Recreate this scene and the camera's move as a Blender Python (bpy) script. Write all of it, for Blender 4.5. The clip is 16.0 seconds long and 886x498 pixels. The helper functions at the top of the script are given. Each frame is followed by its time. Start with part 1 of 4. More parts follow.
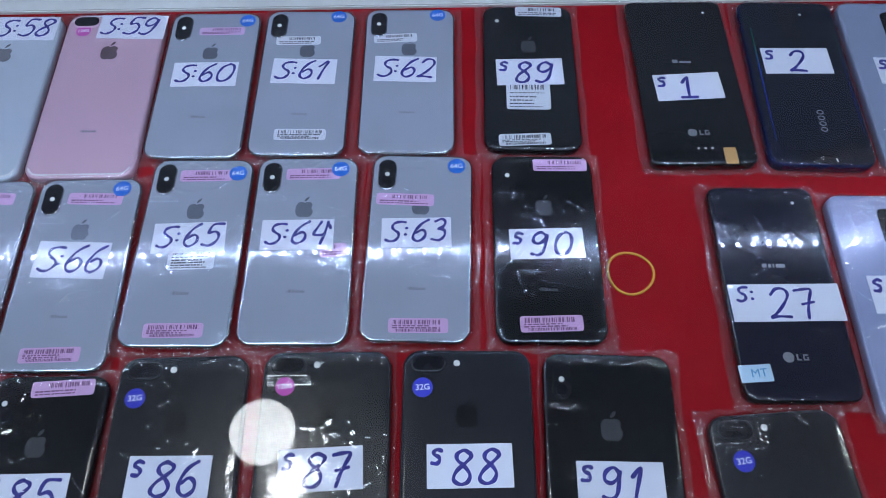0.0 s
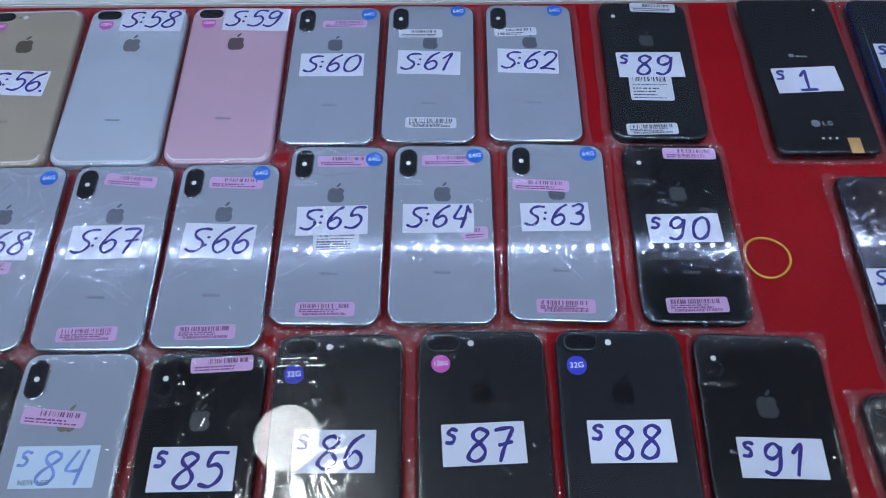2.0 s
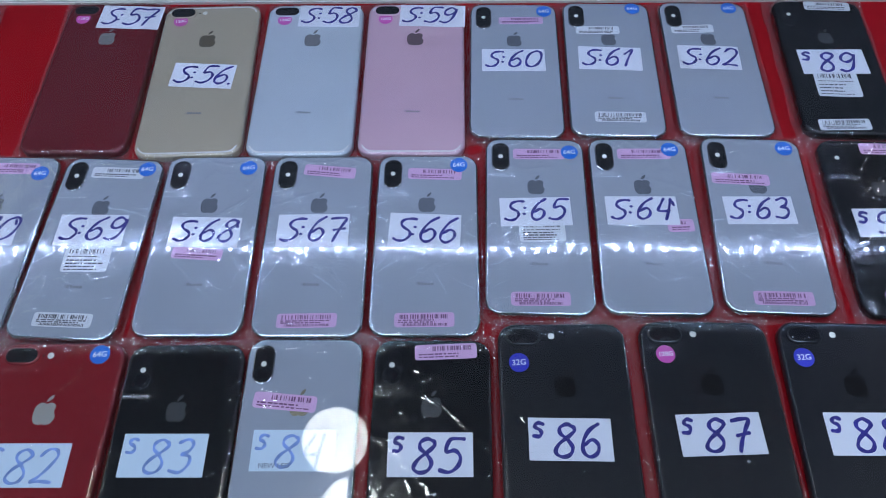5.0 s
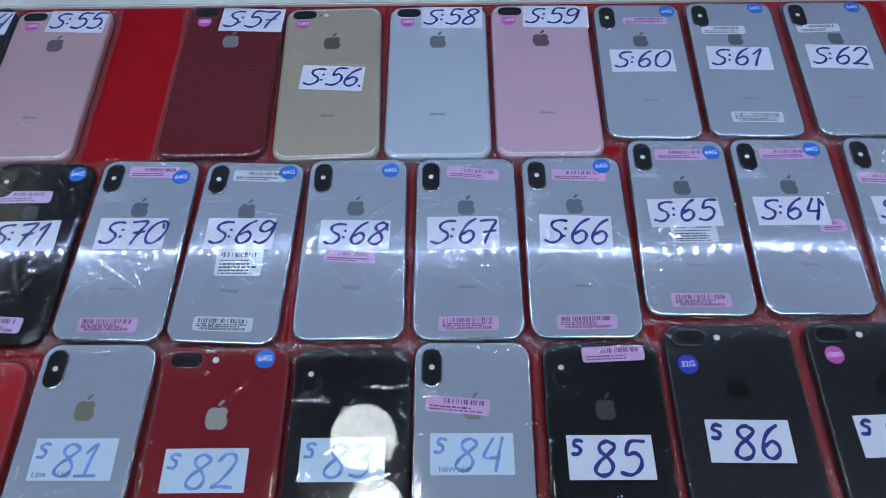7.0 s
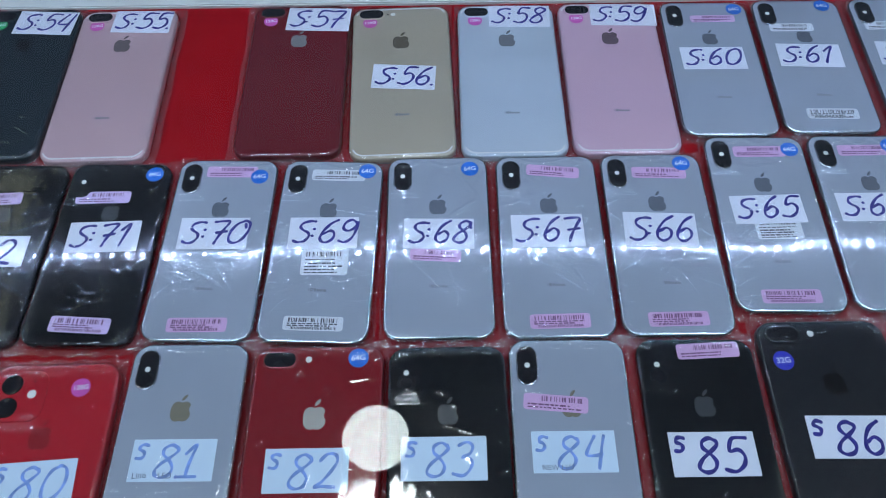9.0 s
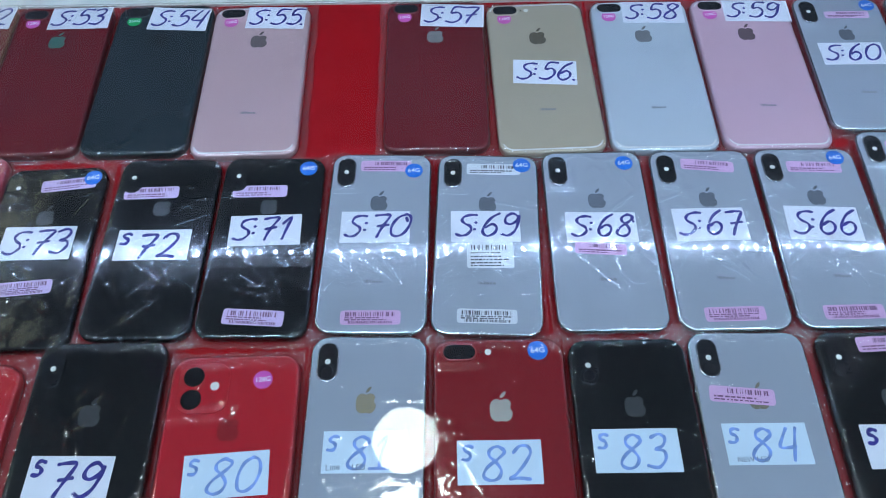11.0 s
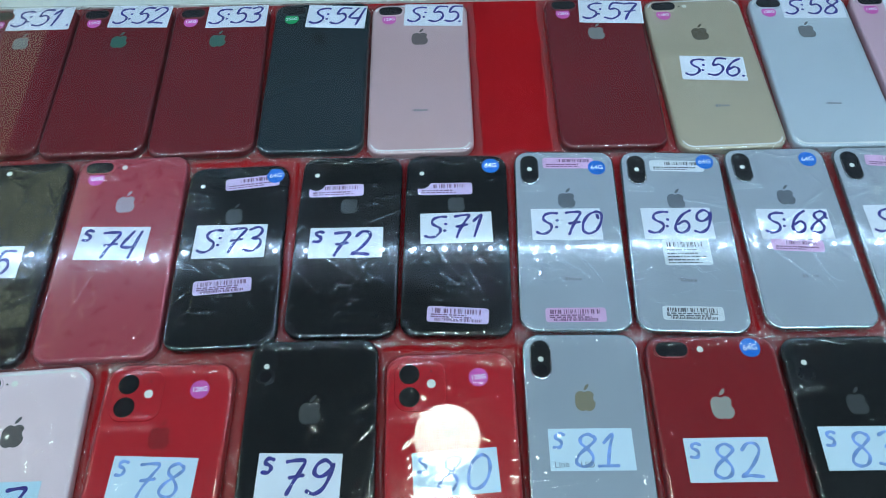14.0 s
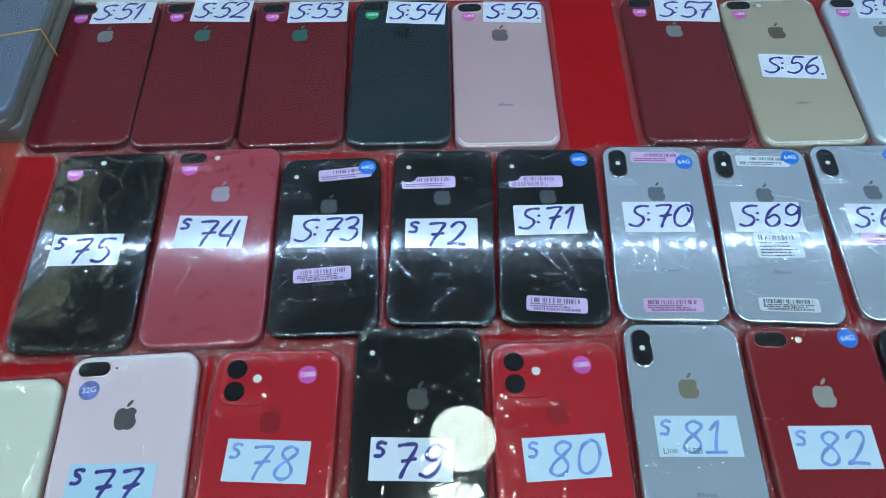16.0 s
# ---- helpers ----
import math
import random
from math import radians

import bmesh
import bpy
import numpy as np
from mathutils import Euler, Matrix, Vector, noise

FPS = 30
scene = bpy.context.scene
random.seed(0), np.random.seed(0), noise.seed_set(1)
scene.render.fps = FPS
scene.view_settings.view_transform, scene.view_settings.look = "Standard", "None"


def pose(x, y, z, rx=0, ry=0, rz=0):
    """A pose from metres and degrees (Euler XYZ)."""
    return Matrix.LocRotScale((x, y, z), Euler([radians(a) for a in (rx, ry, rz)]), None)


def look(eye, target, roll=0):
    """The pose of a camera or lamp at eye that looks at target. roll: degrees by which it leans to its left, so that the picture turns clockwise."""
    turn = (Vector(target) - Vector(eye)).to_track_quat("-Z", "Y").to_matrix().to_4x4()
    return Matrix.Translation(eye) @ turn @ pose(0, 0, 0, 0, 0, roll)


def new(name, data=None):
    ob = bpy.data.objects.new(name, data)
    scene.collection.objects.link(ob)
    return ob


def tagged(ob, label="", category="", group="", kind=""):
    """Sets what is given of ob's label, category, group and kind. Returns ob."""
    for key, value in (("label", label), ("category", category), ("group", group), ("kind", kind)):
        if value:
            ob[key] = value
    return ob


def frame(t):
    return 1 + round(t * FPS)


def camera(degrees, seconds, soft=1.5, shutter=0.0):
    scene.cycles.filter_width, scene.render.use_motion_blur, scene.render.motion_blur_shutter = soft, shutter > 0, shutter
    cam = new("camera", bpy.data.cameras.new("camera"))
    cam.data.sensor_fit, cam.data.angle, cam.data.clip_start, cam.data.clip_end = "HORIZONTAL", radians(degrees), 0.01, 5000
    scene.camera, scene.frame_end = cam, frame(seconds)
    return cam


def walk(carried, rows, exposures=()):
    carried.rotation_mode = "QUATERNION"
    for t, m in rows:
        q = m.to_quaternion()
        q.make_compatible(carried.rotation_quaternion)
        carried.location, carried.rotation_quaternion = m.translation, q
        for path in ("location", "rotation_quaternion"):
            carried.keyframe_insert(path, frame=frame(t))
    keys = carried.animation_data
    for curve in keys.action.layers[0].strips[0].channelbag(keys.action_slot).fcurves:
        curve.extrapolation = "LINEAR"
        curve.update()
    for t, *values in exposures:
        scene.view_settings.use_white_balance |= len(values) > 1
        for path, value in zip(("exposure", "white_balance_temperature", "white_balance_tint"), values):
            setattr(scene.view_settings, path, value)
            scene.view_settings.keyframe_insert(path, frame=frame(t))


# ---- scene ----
cam = camera(62.0, 16.0, soft=0.8)
# seconds, eye, target, roll
PATH = [
    (0, (-0.0096, -0.0195, 0.4406), (-0.0079, 0.2176, 0.0004), -0.61),
    (0.5, (-0.0356, -0.0270, 0.4405), (-0.0312, 0.2118, 0.0013), -0.20),
    (1, (-0.0633, -0.0337, 0.4388), (-0.0585, 0.2077, 0.0009), -0.12),
    (1.5, (-0.0863, -0.0390, 0.4370), (-0.0813, 0.2065, 0.0015), 0.07),
    (2, (-0.1063, -0.0434, 0.4365), (-0.1029, 0.2051, 0.0026), 0.08),
    (2.5, (-0.1265, -0.0469, 0.4355), (-0.1246, 0.2041, 0.0030), 0.16),
    (3, (-0.1466, -0.0492, 0.4356), (-0.1470, 0.2025, 0.0036), -0.06),
    (5.5, (-0.2601, -0.0581, 0.4277), (-0.2669, 0.2007, -0.0001), -1.29),
    (6, (-0.2856, -0.0577, 0.4279), (-0.2919, 0.2014, 0.0003), -1.39),
    (6.5, (-0.3107, -0.0584, 0.4269), (-0.3168, 0.2012, -0.0003), -1.48),
    (7, (-0.3371, -0.0561, 0.4289), (-0.3437, 0.2019, 0.0007), -1.60),
    (7.5, (-0.3635, -0.0541, 0.4299), (-0.3700, 0.2028, 0.0010), -1.62),
    (8, (-0.3652, -0.0544, 0.4295), (-0.3701, 0.2029, 0.0009), -1.42),
    (10.5, (-0.4824, -0.0634, 0.4236), (-0.4856, 0.1991, -0.0019), -1.35),
    (11, (-0.5055, -0.0637, 0.4239), (-0.5099, 0.1989, -0.0015), -1.47),
    (11.5, (-0.5275, -0.0633, 0.4239), (-0.5331, 0.1997, -0.0013), -1.70),
    (12, (-0.5520, -0.0628, 0.4239), (-0.5585, 0.2001, -0.0014), -1.90),
    (12.5, (-0.5748, -0.0630, 0.4245), (-0.5816, 0.1999, -0.0007), -1.96),
    (13, (-0.5998, -0.0637, 0.4251), (-0.6076, 0.1988, -0.0004), -2.18),
    (13.5, (-0.6217, -0.0630, 0.4257), (-0.6303, 0.1984, -0.0004), -2.34),
    (14, (-0.6300, -0.0626, 0.4259), (-0.6391, 0.1981, -0.0006), -2.49),
    (14.5, (-0.6326, -0.0628, 0.4261), (-0.6408, 0.1977, -0.0006), -2.27),
    (15, (-0.6515, -0.0671, 0.4271), (-0.6594, 0.1945, 0.0010), -2.05),
    (15.5, (-0.6739, -0.0711, 0.4278), (-0.6815, 0.1912, 0.0022), -1.84),
    (16, (-0.6943, -0.0748, 0.4287), (-0.7029, 0.1887, 0.0038), -1.87),
]
# seconds, stops, kelvin, tint
EXPOSURES = [(0.0, -0.27, 5710, 22), (8.0, -0.38, 5660, 18), (10.5, -0.03, 5600, 12), (12.5, 0.0, 5570, 11), (13.3, 0.03, 5750, -2), (16.0, 0.08, 5650, 0)]
walk(cam, [(t, look(eye, target, roll)) for t, eye, target, roll in PATH], EXPOSURES)

# ---- light: shop ceiling with round lamps, added unseen fills, diode strip inside the glass case ----
GLASS_Z, CEILING_Z = 0.290, 2.85
world = bpy.data.worlds.new("shop_air")
world.use_nodes = True
world.node_tree.nodes["Background"].inputs[0].default_value = (0.75, 0.85, 1.0, 1)
world.node_tree.nodes["Background"].inputs[1].default_value = 0.008
scene.world = world


# area light added out of view to brighten the board, no fixture behind it
def unseen_fill_light(x, y, sx, sy, watts):
    data = bpy.data.lights.new("unseen_fill_light", "AREA")
    data.shape, data.size, data.size_y, data.energy, data.color = "RECTANGLE", sx, sy, watts, (0.66, 0.88, 1.0)
    ob = new("unseen_fill_light", data)
    ob.matrix_world = look((x, y, CEILING_Z - 0.03), (x, y, 0))
    return ob


unseen_fill_light(-1.3, -0.9, 1.2, 0.6, 36)
unseen_fill_light(0.7, -0.9, 1.2, 0.6, 36)
unseen_fill_light(-0.4, 4.3, 1.2, 0.6, 42)

# ---- materials ----


def material(name, base=(0.5, 0.5, 0.5), rough=0.5, metal=0.0, coat=0.0, emit=0.0):
    m = bpy.data.materials.new(name)
    m.use_nodes = True
    b = m.node_tree.nodes["Principled BSDF"]
    b.inputs["Base Color"].default_value = (*base, 1)
    b.inputs["Roughness"].default_value = rough
    b.inputs["Metallic"].default_value = metal
    b.inputs["Coat Weight"].default_value = coat
    b.inputs["Coat Roughness"].default_value = 0.04
    if emit:
        b.inputs["Emission Color"].default_value = (*base, 1)
        b.inputs["Emission Strength"].default_value = emit
    return m


def grain(m, scale, amount, bump=0.0, bump_scale=None, rough_amount=0.0):
    """Two scales of noise in the colour, one in the roughness, and a fine relief."""
    nt = m.node_tree
    b = nt.nodes["Principled BSDF"]
    base = tuple(b.inputs["Base Color"].default_value)
    pos = nt.nodes.new("ShaderNodeTexCoord")
    big, fine = nt.nodes.new("ShaderNodeTexNoise"), nt.nodes.new("ShaderNodeTexNoise")
    big.inputs["Scale"].default_value, fine.inputs["Scale"].default_value = scale, scale * 14
    fine.inputs["Detail"].default_value = 4
    for n in (big, fine):
        nt.links.new(pos.outputs["Object"], n.inputs["Vector"])
    add = nt.nodes.new("ShaderNodeMath")
    add.operation = "MULTIPLY_ADD"
    nt.links.new(fine.outputs["Fac"], add.inputs[0])
    add.inputs[1].default_value = 0.5
    nt.links.new(big.outputs["Fac"], add.inputs[2])
    ramp = nt.nodes.new("ShaderNodeMapRange")
    nt.links.new(add.outputs[0], ramp.inputs["Value"])
    ramp.inputs["From Min"].default_value, ramp.inputs["From Max"].default_value = 0.45, 1.05
    ramp.inputs["To Min"].default_value, ramp.inputs["To Max"].default_value = 1 - amount, 1 + amount
    mul = nt.nodes.new("ShaderNodeVectorMath")
    mul.operation = "SCALE"
    mul.inputs[0].default_value = base[:3]
    nt.links.new(ramp.outputs["Result"], mul.inputs["Scale"])
    nt.links.new(mul.outputs["Vector"], b.inputs["Base Color"])
    if rough_amount:
        rr = nt.nodes.new("ShaderNodeMapRange")
        nt.links.new(fine.outputs["Fac"], rr.inputs["Value"])
        r0 = b.inputs["Roughness"].default_value
        rr.inputs["To Min"].default_value, rr.inputs["To Max"].default_value = max(0.02, r0 - rough_amount), r0 + rough_amount
        nt.links.new(rr.outputs["Result"], b.inputs["Roughness"])
    if bump:
        bn = nt.nodes.new("ShaderNodeTexNoise")
        bn.inputs["Scale"].default_value, bn.inputs["Detail"].default_value = bump_scale or scale * 20, 3
        nt.links.new(pos.outputs["Object"], bn.inputs["Vector"])
        bp = nt.nodes.new("ShaderNodeBump")
        bp.inputs["Strength"].default_value, bp.inputs["Distance"].default_value = bump, 0.001
        nt.links.new(bn.outputs["Fac"], bp.inputs["Height"])
        nt.links.new(bp.outputs["Normal"], b.inputs["Normal"])
    return m


def clear_sheet(name, gloss_rough, gain, soft_rough=0.0, soft_share=0.0, milk=0.0, crinkle=0.0):
    """Clear film or glass: see-through, with gloss by Fresnel; a share of the gloss may be softer, as on rubbed film."""
    m = bpy.data.materials.new(name)
    m.use_nodes = True
    nt = m.node_tree
    nt.nodes.remove(nt.nodes["Principled BSDF"])
    out = nt.nodes["Material Output"]
    clear, gloss, mix = nt.nodes.new("ShaderNodeBsdfTransparent"), nt.nodes.new("ShaderNodeBsdfGlossy"), nt.nodes.new("ShaderNodeMixShader")
    clear.inputs["Color"].default_value = (1, 1, 1, 1)
    gloss.inputs["Roughness"].default_value = gloss_rough
    fr, mu, cap = nt.nodes.new("ShaderNodeFresnel"), nt.nodes.new("ShaderNodeMath"), nt.nodes.new("ShaderNodeMath")
    fr.inputs["IOR"].default_value = 1.46
    mu.operation, cap.operation = "MULTIPLY", "MINIMUM"
    mu.inputs[1].default_value, cap.inputs[1].default_value = gain, 0.35
    nt.links.new(fr.outputs[0], mu.inputs[0])
    nt.links.new(mu.outputs[0], cap.inputs[0])
    nt.links.new(cap.outputs[0], mix.inputs[0])
    body, shine = clear, gloss
    if milk:
        haze, body = nt.nodes.new("ShaderNodeBsdfDiffuse"), nt.nodes.new("ShaderNodeMixShader")
        haze.inputs["Color"].default_value = (0.85, 0.85, 0.85, 1)
        body.inputs[0].default_value = milk
        nt.links.new(clear.outputs[0], body.inputs[1])
        nt.links.new(haze.outputs[0], body.inputs[2])
    if soft_share:
        rubbed, shine = nt.nodes.new("ShaderNodeBsdfGlossy"), nt.nodes.new("ShaderNodeMixShader")
        rubbed.inputs["Roughness"].default_value = soft_rough
        shine.inputs[0].default_value = soft_share
        nt.links.new(gloss.outputs[0], shine.inputs[1])
        nt.links.new(rubbed.outputs[0], shine.inputs[2])
    nt.links.new(body.outputs[0], mix.inputs[1])
    nt.links.new(shine.outputs[0], mix.inputs[2])
    nt.links.new(mix.outputs[0], out.inputs["Surface"])
    if crinkle:
        # fine forked wrinkles in patches, different on every sleeve
        pos, info, shift = nt.nodes.new("ShaderNodeTexCoord"), nt.nodes.new("ShaderNodeObjectInfo"), nt.nodes.new("ShaderNodeVectorMath")
        shift.operation = "ADD"
        nt.links.new(pos.outputs["Object"], shift.inputs[0])
        nt.links.new(info.outputs["Random"], shift.inputs[1])
        warp, bend = nt.nodes.new("ShaderNodeTexNoise"), nt.nodes.new("ShaderNodeVectorMath")
        warp.inputs["Scale"].default_value, bend.operation = 45, "MULTIPLY_ADD"
        bend.inputs[1].default_value = (0.012, 0.012, 0)
        nt.links.new(shift.outputs[0], warp.inputs["Vector"])
        nt.links.new(warp.outputs["Color"], bend.inputs[0])
        nt.links.new(shift.outputs[0], bend.inputs[2])
        cells, ridge = nt.nodes.new("ShaderNodeTexVoronoi"), nt.nodes.new("ShaderNodeMapRange")
        cells.feature = "DISTANCE_TO_EDGE"
        cells.inputs["Scale"].default_value = 62
        nt.links.new(bend.outputs[0], cells.inputs["Vector"])
        nt.links.new(cells.outputs["Distance"], ridge.inputs["Value"])
        ridge.inputs["From Min"].default_value, ridge.inputs["From Max"].default_value = 0.0, 0.10
        ridge.inputs["To Min"].default_value, ridge.inputs["To Max"].default_value = 1.0, 0.0
        patch, mask, height, bp = nt.nodes.new("ShaderNodeTexNoise"), nt.nodes.new("ShaderNodeMapRange"), nt.nodes.new("ShaderNodeMath"), nt.nodes.new("ShaderNodeBump")
        patch.inputs["Scale"].default_value = 28
        nt.links.new(shift.outputs[0], patch.inputs["Vector"])
        nt.links.new(patch.outputs["Fac"], mask.inputs["Value"])
        mask.inputs["From Min"].default_value, mask.inputs["From Max"].default_value = 0.50, 0.72
        height.operation = "MULTIPLY"
        nt.links.new(ridge.outputs["Result"], height.inputs[0])
        nt.links.new(mask.outputs["Result"], height.inputs[1])
        bp.inputs["Strength"].default_value, bp.inputs["Distance"].default_value = 1.0, crinkle
        nt.links.new(height.outputs[0], bp.inputs["Height"])
        for n in [fr] + [x for x in nt.nodes if x.type == "BSDF_GLOSSY"]:
            nt.links.new(bp.outputs["Normal"], n.inputs["Normal"])
    return m


RED_BOARD = grain(material("red_felt_board", (0.28, 0.0015, 0.005), 0.6), 3.0, 0.12, 0.15, 900, 0.06)
RED_BOARD.node_tree.nodes["Principled BSDF"].inputs["Specular IOR Level"].default_value = 0.12
RAIL = grain(material("pale_rail", (0.62, 0.62, 0.58), 0.5), 8, 0.12, 0.2, 400, 0.1)
BACK_PANEL = grain(material("grey_back_panel", (0.07, 0.072, 0.08), 0.6), 4, 0.1, 0.1, 200, 0.1)
ALUMINIUM = grain(material("aluminium", (0.75, 0.76, 0.78), 0.35, 1.0), 20, 0.08, 0.1, 600, 0.1)
CEILING = grain(material("ceiling_paint", (0.45, 0.45, 0.45), 0.9), 2, 0.08, 0.2, 80)
WALL = grain(material("wall_paint", (0.22, 0.23, 0.25), 0.8), 2, 0.1, 0.2, 80)
FLOOR = grain(material("floor_tile", (0.3, 0.29, 0.28), 0.4), 3, 0.15, 0.1, 100)
CASE_GLASS = clear_sheet("case_glass", 0.0, 1.05)
FILM = clear_sheet("clear_film", 0.065, 2.7, 0.15, 0.18, crinkle=0.00024)
FILM_SEAM = clear_sheet("clear_film_seam", 0.03, 2.6, milk=0.03, crinkle=0.0002)
LAMP_WHITE = material("lamp_white", (0.94, 1.0, 0.84), 0.5, emit=30)
LIGHT_BOX = material("light_box_face", (0.80, 0.82, 0.56), 0.5, emit=0.9)
ADDED_LAMP_WARM = material("added_lamp_warm", (1.0, 0.86, 0.62), 0.5, emit=30)
GLINT_TUBE_WHITE = material("glint_tube_white", (0.86, 0.95, 1.0), 0.5, emit=12)
DIODE = material("diode", (0.62, 0.76, 1.0), 0.5, emit=188)
STRIP_GLOW = material("strip_glow", (0.66, 0.84, 1.0), 0.5, emit=1.3)
STRIP_BOARD = material("strip_board", (0.8, 0.82, 0.85), 0.5)
PAPER = grain(material("paper", (0.78, 0.79, 0.86), 0.85), 60, 0.03, 0.15, 1500)
PAPER_BLUE = grain(material("pale_blue_paper", (0.55, 0.72, 0.84), 0.85), 60, 0.03, 0.15, 1500)
INK = grain(material("marker_ink", (0.024, 0.018, 0.23), 0.5), 120, 0.35)
INK_FADED = grain(material("faded_marker_ink", (0.22, 0.34, 0.70), 0.55), 160, 0.45)
PAPER_PALE = grain(material("bluish_paper", (0.66, 0.77, 0.87), 0.85), 60, 0.03, 0.15, 1500)
PRINT = material("black_print", (0.03, 0.025, 0.04), 0.6)
PRINT_PINK = material("print_on_pink", (0.16, 0.05, 0.14), 0.6)
STICKER_PINK = grain(material("pink_sticker", (0.70, 0.43, 0.67), 0.5), 50, 0.06)
STICKER_LILAC = grain(material("lilac_sticker", (0.68, 0.52, 0.78), 0.5), 50, 0.06)
STICKER_WHITE = grain(material("white_sticker", (0.72, 0.74, 0.78), 0.5), 50, 0.04)
DOT_BLUE = material("blue_dot", (0.02, 0.17, 0.66), 0.4)
DOT_NAVY = material("navy_dot", (0.035, 0.04, 0.50), 0.4)
DOT_PINK = material("magenta_dot", (0.64, 0.10, 0.46), 0.4)
DOT_GREEN = material("green_dot", (0.02, 0.36, 0.09), 0.4)
DOT_SPECKLED = grain(material("speckled_blue_dot", (0.16, 0.20, 0.52), 0.4), 150, 0.8)
DOT_PRINT = material("dot_print", (0.85, 0.88, 0.95), 0.5)
LENS_GLASS = material("lens_glass", (0.008, 0.008, 0.012), 0.04, coat=1.0)
CAMERA_BLACK = grain(material("camera_glass", (0.012, 0.013, 0.016), 0.12), 60, 0.2)
FLASH = grain(material("flash_cover", (0.80, 0.80, 0.74), 0.3), 300, 0.06)
STEEL = grain(material("polished_steel", (0.66, 0.68, 0.72), 0.16, 1.0), 40, 0.06, 0, None, 0.05)
DARK_STEEL = grain(material("dark_steel", (0.05, 0.052, 0.06), 0.22, 1.0), 40, 0.1, 0, None, 0.05)
BLUE_EDGE = grain(material("blue_metal_edge", (0.010, 0.03, 0.16), 0.25, 0.7), 30, 0.3)
RUBBER = grain(material("yellow_rubber", (0.62, 0.33, 0.03), 0.6), 100, 0.15, 0.2, 900)
GOLD_TAG = grain(material("gold_tag", (0.62, 0.36, 0.12), 0.4), 80, 0.15)
HAND_INK = material("fine_pen_ink", (0.14, 0.18, 0.26), 0.6)


def finish(name, base, rough, metal=0.0, coat=0.6):
    m = material(name, base, rough, metal, coat)
    m.node_tree.nodes["Principled BSDF"].inputs["Coat Roughness"].default_value = 0.006 if coat > 0.5 else 0.08
    m.node_tree.nodes["Principled BSDF"].inputs["Specular IOR Level"].default_value = 0.08 if coat > 0.5 else 0.5
    return grain(m, 9.0, 0.05, 0.0, None, 0.03)


# back colour, roughness, metal, edge colour, edge metal, emblem colour
FINISHES = {
    "silver_glass": ((0.365, 0.395, 0.455), 0.16, 0.0, STEEL, (0.20, 0.22, 0.26)),
    "black_glass": ((0.007, 0.008, 0.010), 0.09, 0.0, DARK_STEEL, (0.085, 0.09, 0.095)),
    "dark_red": ((0.135, 0.005, 0.011), 0.20, 0.0, None, (0.34, 0.34, 0.33)),
    "teal_black": ((0.012, 0.022, 0.028), 0.22, 0.0, None, (0.012, 0.014, 0.016)),
    "rose_gold": ((0.58, 0.40, 0.41), 0.36, 0.15, None, (0.25, 0.20, 0.20)),
    "gold": ((0.47, 0.405, 0.30), 0.36, 0.15, None, (0.20, 0.17, 0.12)),
    "pale_blue": ((0.51, 0.56, 0.62), 0.34, 0.1, None, (0.30, 0.30, 0.32)),
    "pink": ((0.64, 0.43, 0.51), 0.36, 0.1, None, (0.22, 0.15, 0.17)),
    "blush": ((0.82, 0.65, 0.70), 0.30, 0.1, None, (0.15, 0.14, 0.15)),
    "coral_red": ((0.36, 0.050, 0.075), 0.28, 0.0, None, (0.50, 0.42, 0.48)),
    "bright_red": ((0.46, 0.016, 0.028), 0.12, 0.0, None, (0.40, 0.02, 0.03)),
    "deep_red": ((0.24, 0.013, 0.020), 0.14, 0.0, None, (0.52, 0.50, 0.46)),
    "graphite": ((0.011, 0.0125, 0.017), 0.26, 0.0, None, (0.007, 0.007, 0.009)),
    "mint": ((0.72, 0.71, 0.60), 0.3, 0.0, None, (0.4, 0.45, 0.4)),
    "midnight": ((0.010, 0.012, 0.022), 0.09, 0.0, BLUE_EDGE, (0.35, 0.36, 0.38)),
    "blue_black": ((0.012, 0.014, 0.028), 0.09, 0.0, DARK_STEEL, (0.35, 0.36, 0.38)),
    "lavender": ((0.34, 0.38, 0.56), 0.24, 0.1, None, (0.3, 0.3, 0.3)),
    "gunmetal": ((0.085, 0.082, 0.10), 0.32, 0.5, None, (0.2, 0.2, 0.2)),
    "slate_blue": ((0.09, 0.12, 0.20), 0.25, 0.3, None, (0.2, 0.2, 0.2)),
    "steel_blue": ((0.30, 0.34, 0.45), 0.2, 0.1, None, (0.3, 0.3, 0.3)),
}
BACKS, EDGES, EMBLEMS = {}, {}, {}
for key, (base, rough, metal, edge, emblem) in FINISHES.items():
    BACKS[key] = finish(key + "_back", base, rough, metal, 1.0 if rough < 0.2 else 0.15)
    EDGES[key] = edge or finish(key + "_edge", tuple(min(0.9, c * 1.1 + 0.01) for c in base), 0.3, 0.3, 0.2)
    EMBLEMS[key] = material(key + "_emblem", emblem, 0.25, 0.4)
EMBLEM_GREEN = material("greenish_emblem", (0.06, 0.20, 0.15), 0.3, 0.4)
EMBLEM_GOLD = material("golden_emblem", (0.40, 0.36, 0.26), 0.25, 0.5)

# ---- mesh helpers (millimetres within a phone) ----
MM = 0.001


def mesh_of(name, verts, faces, mat, smooth=False):
    me = bpy.data.meshes.new(name)
    me.from_pydata(verts, [], faces)
    me.materials.append(mat)
    if smooth:
        me.polygons.foreach_set("use_smooth", [True] * len(me.polygons))
    me.update()
    return me


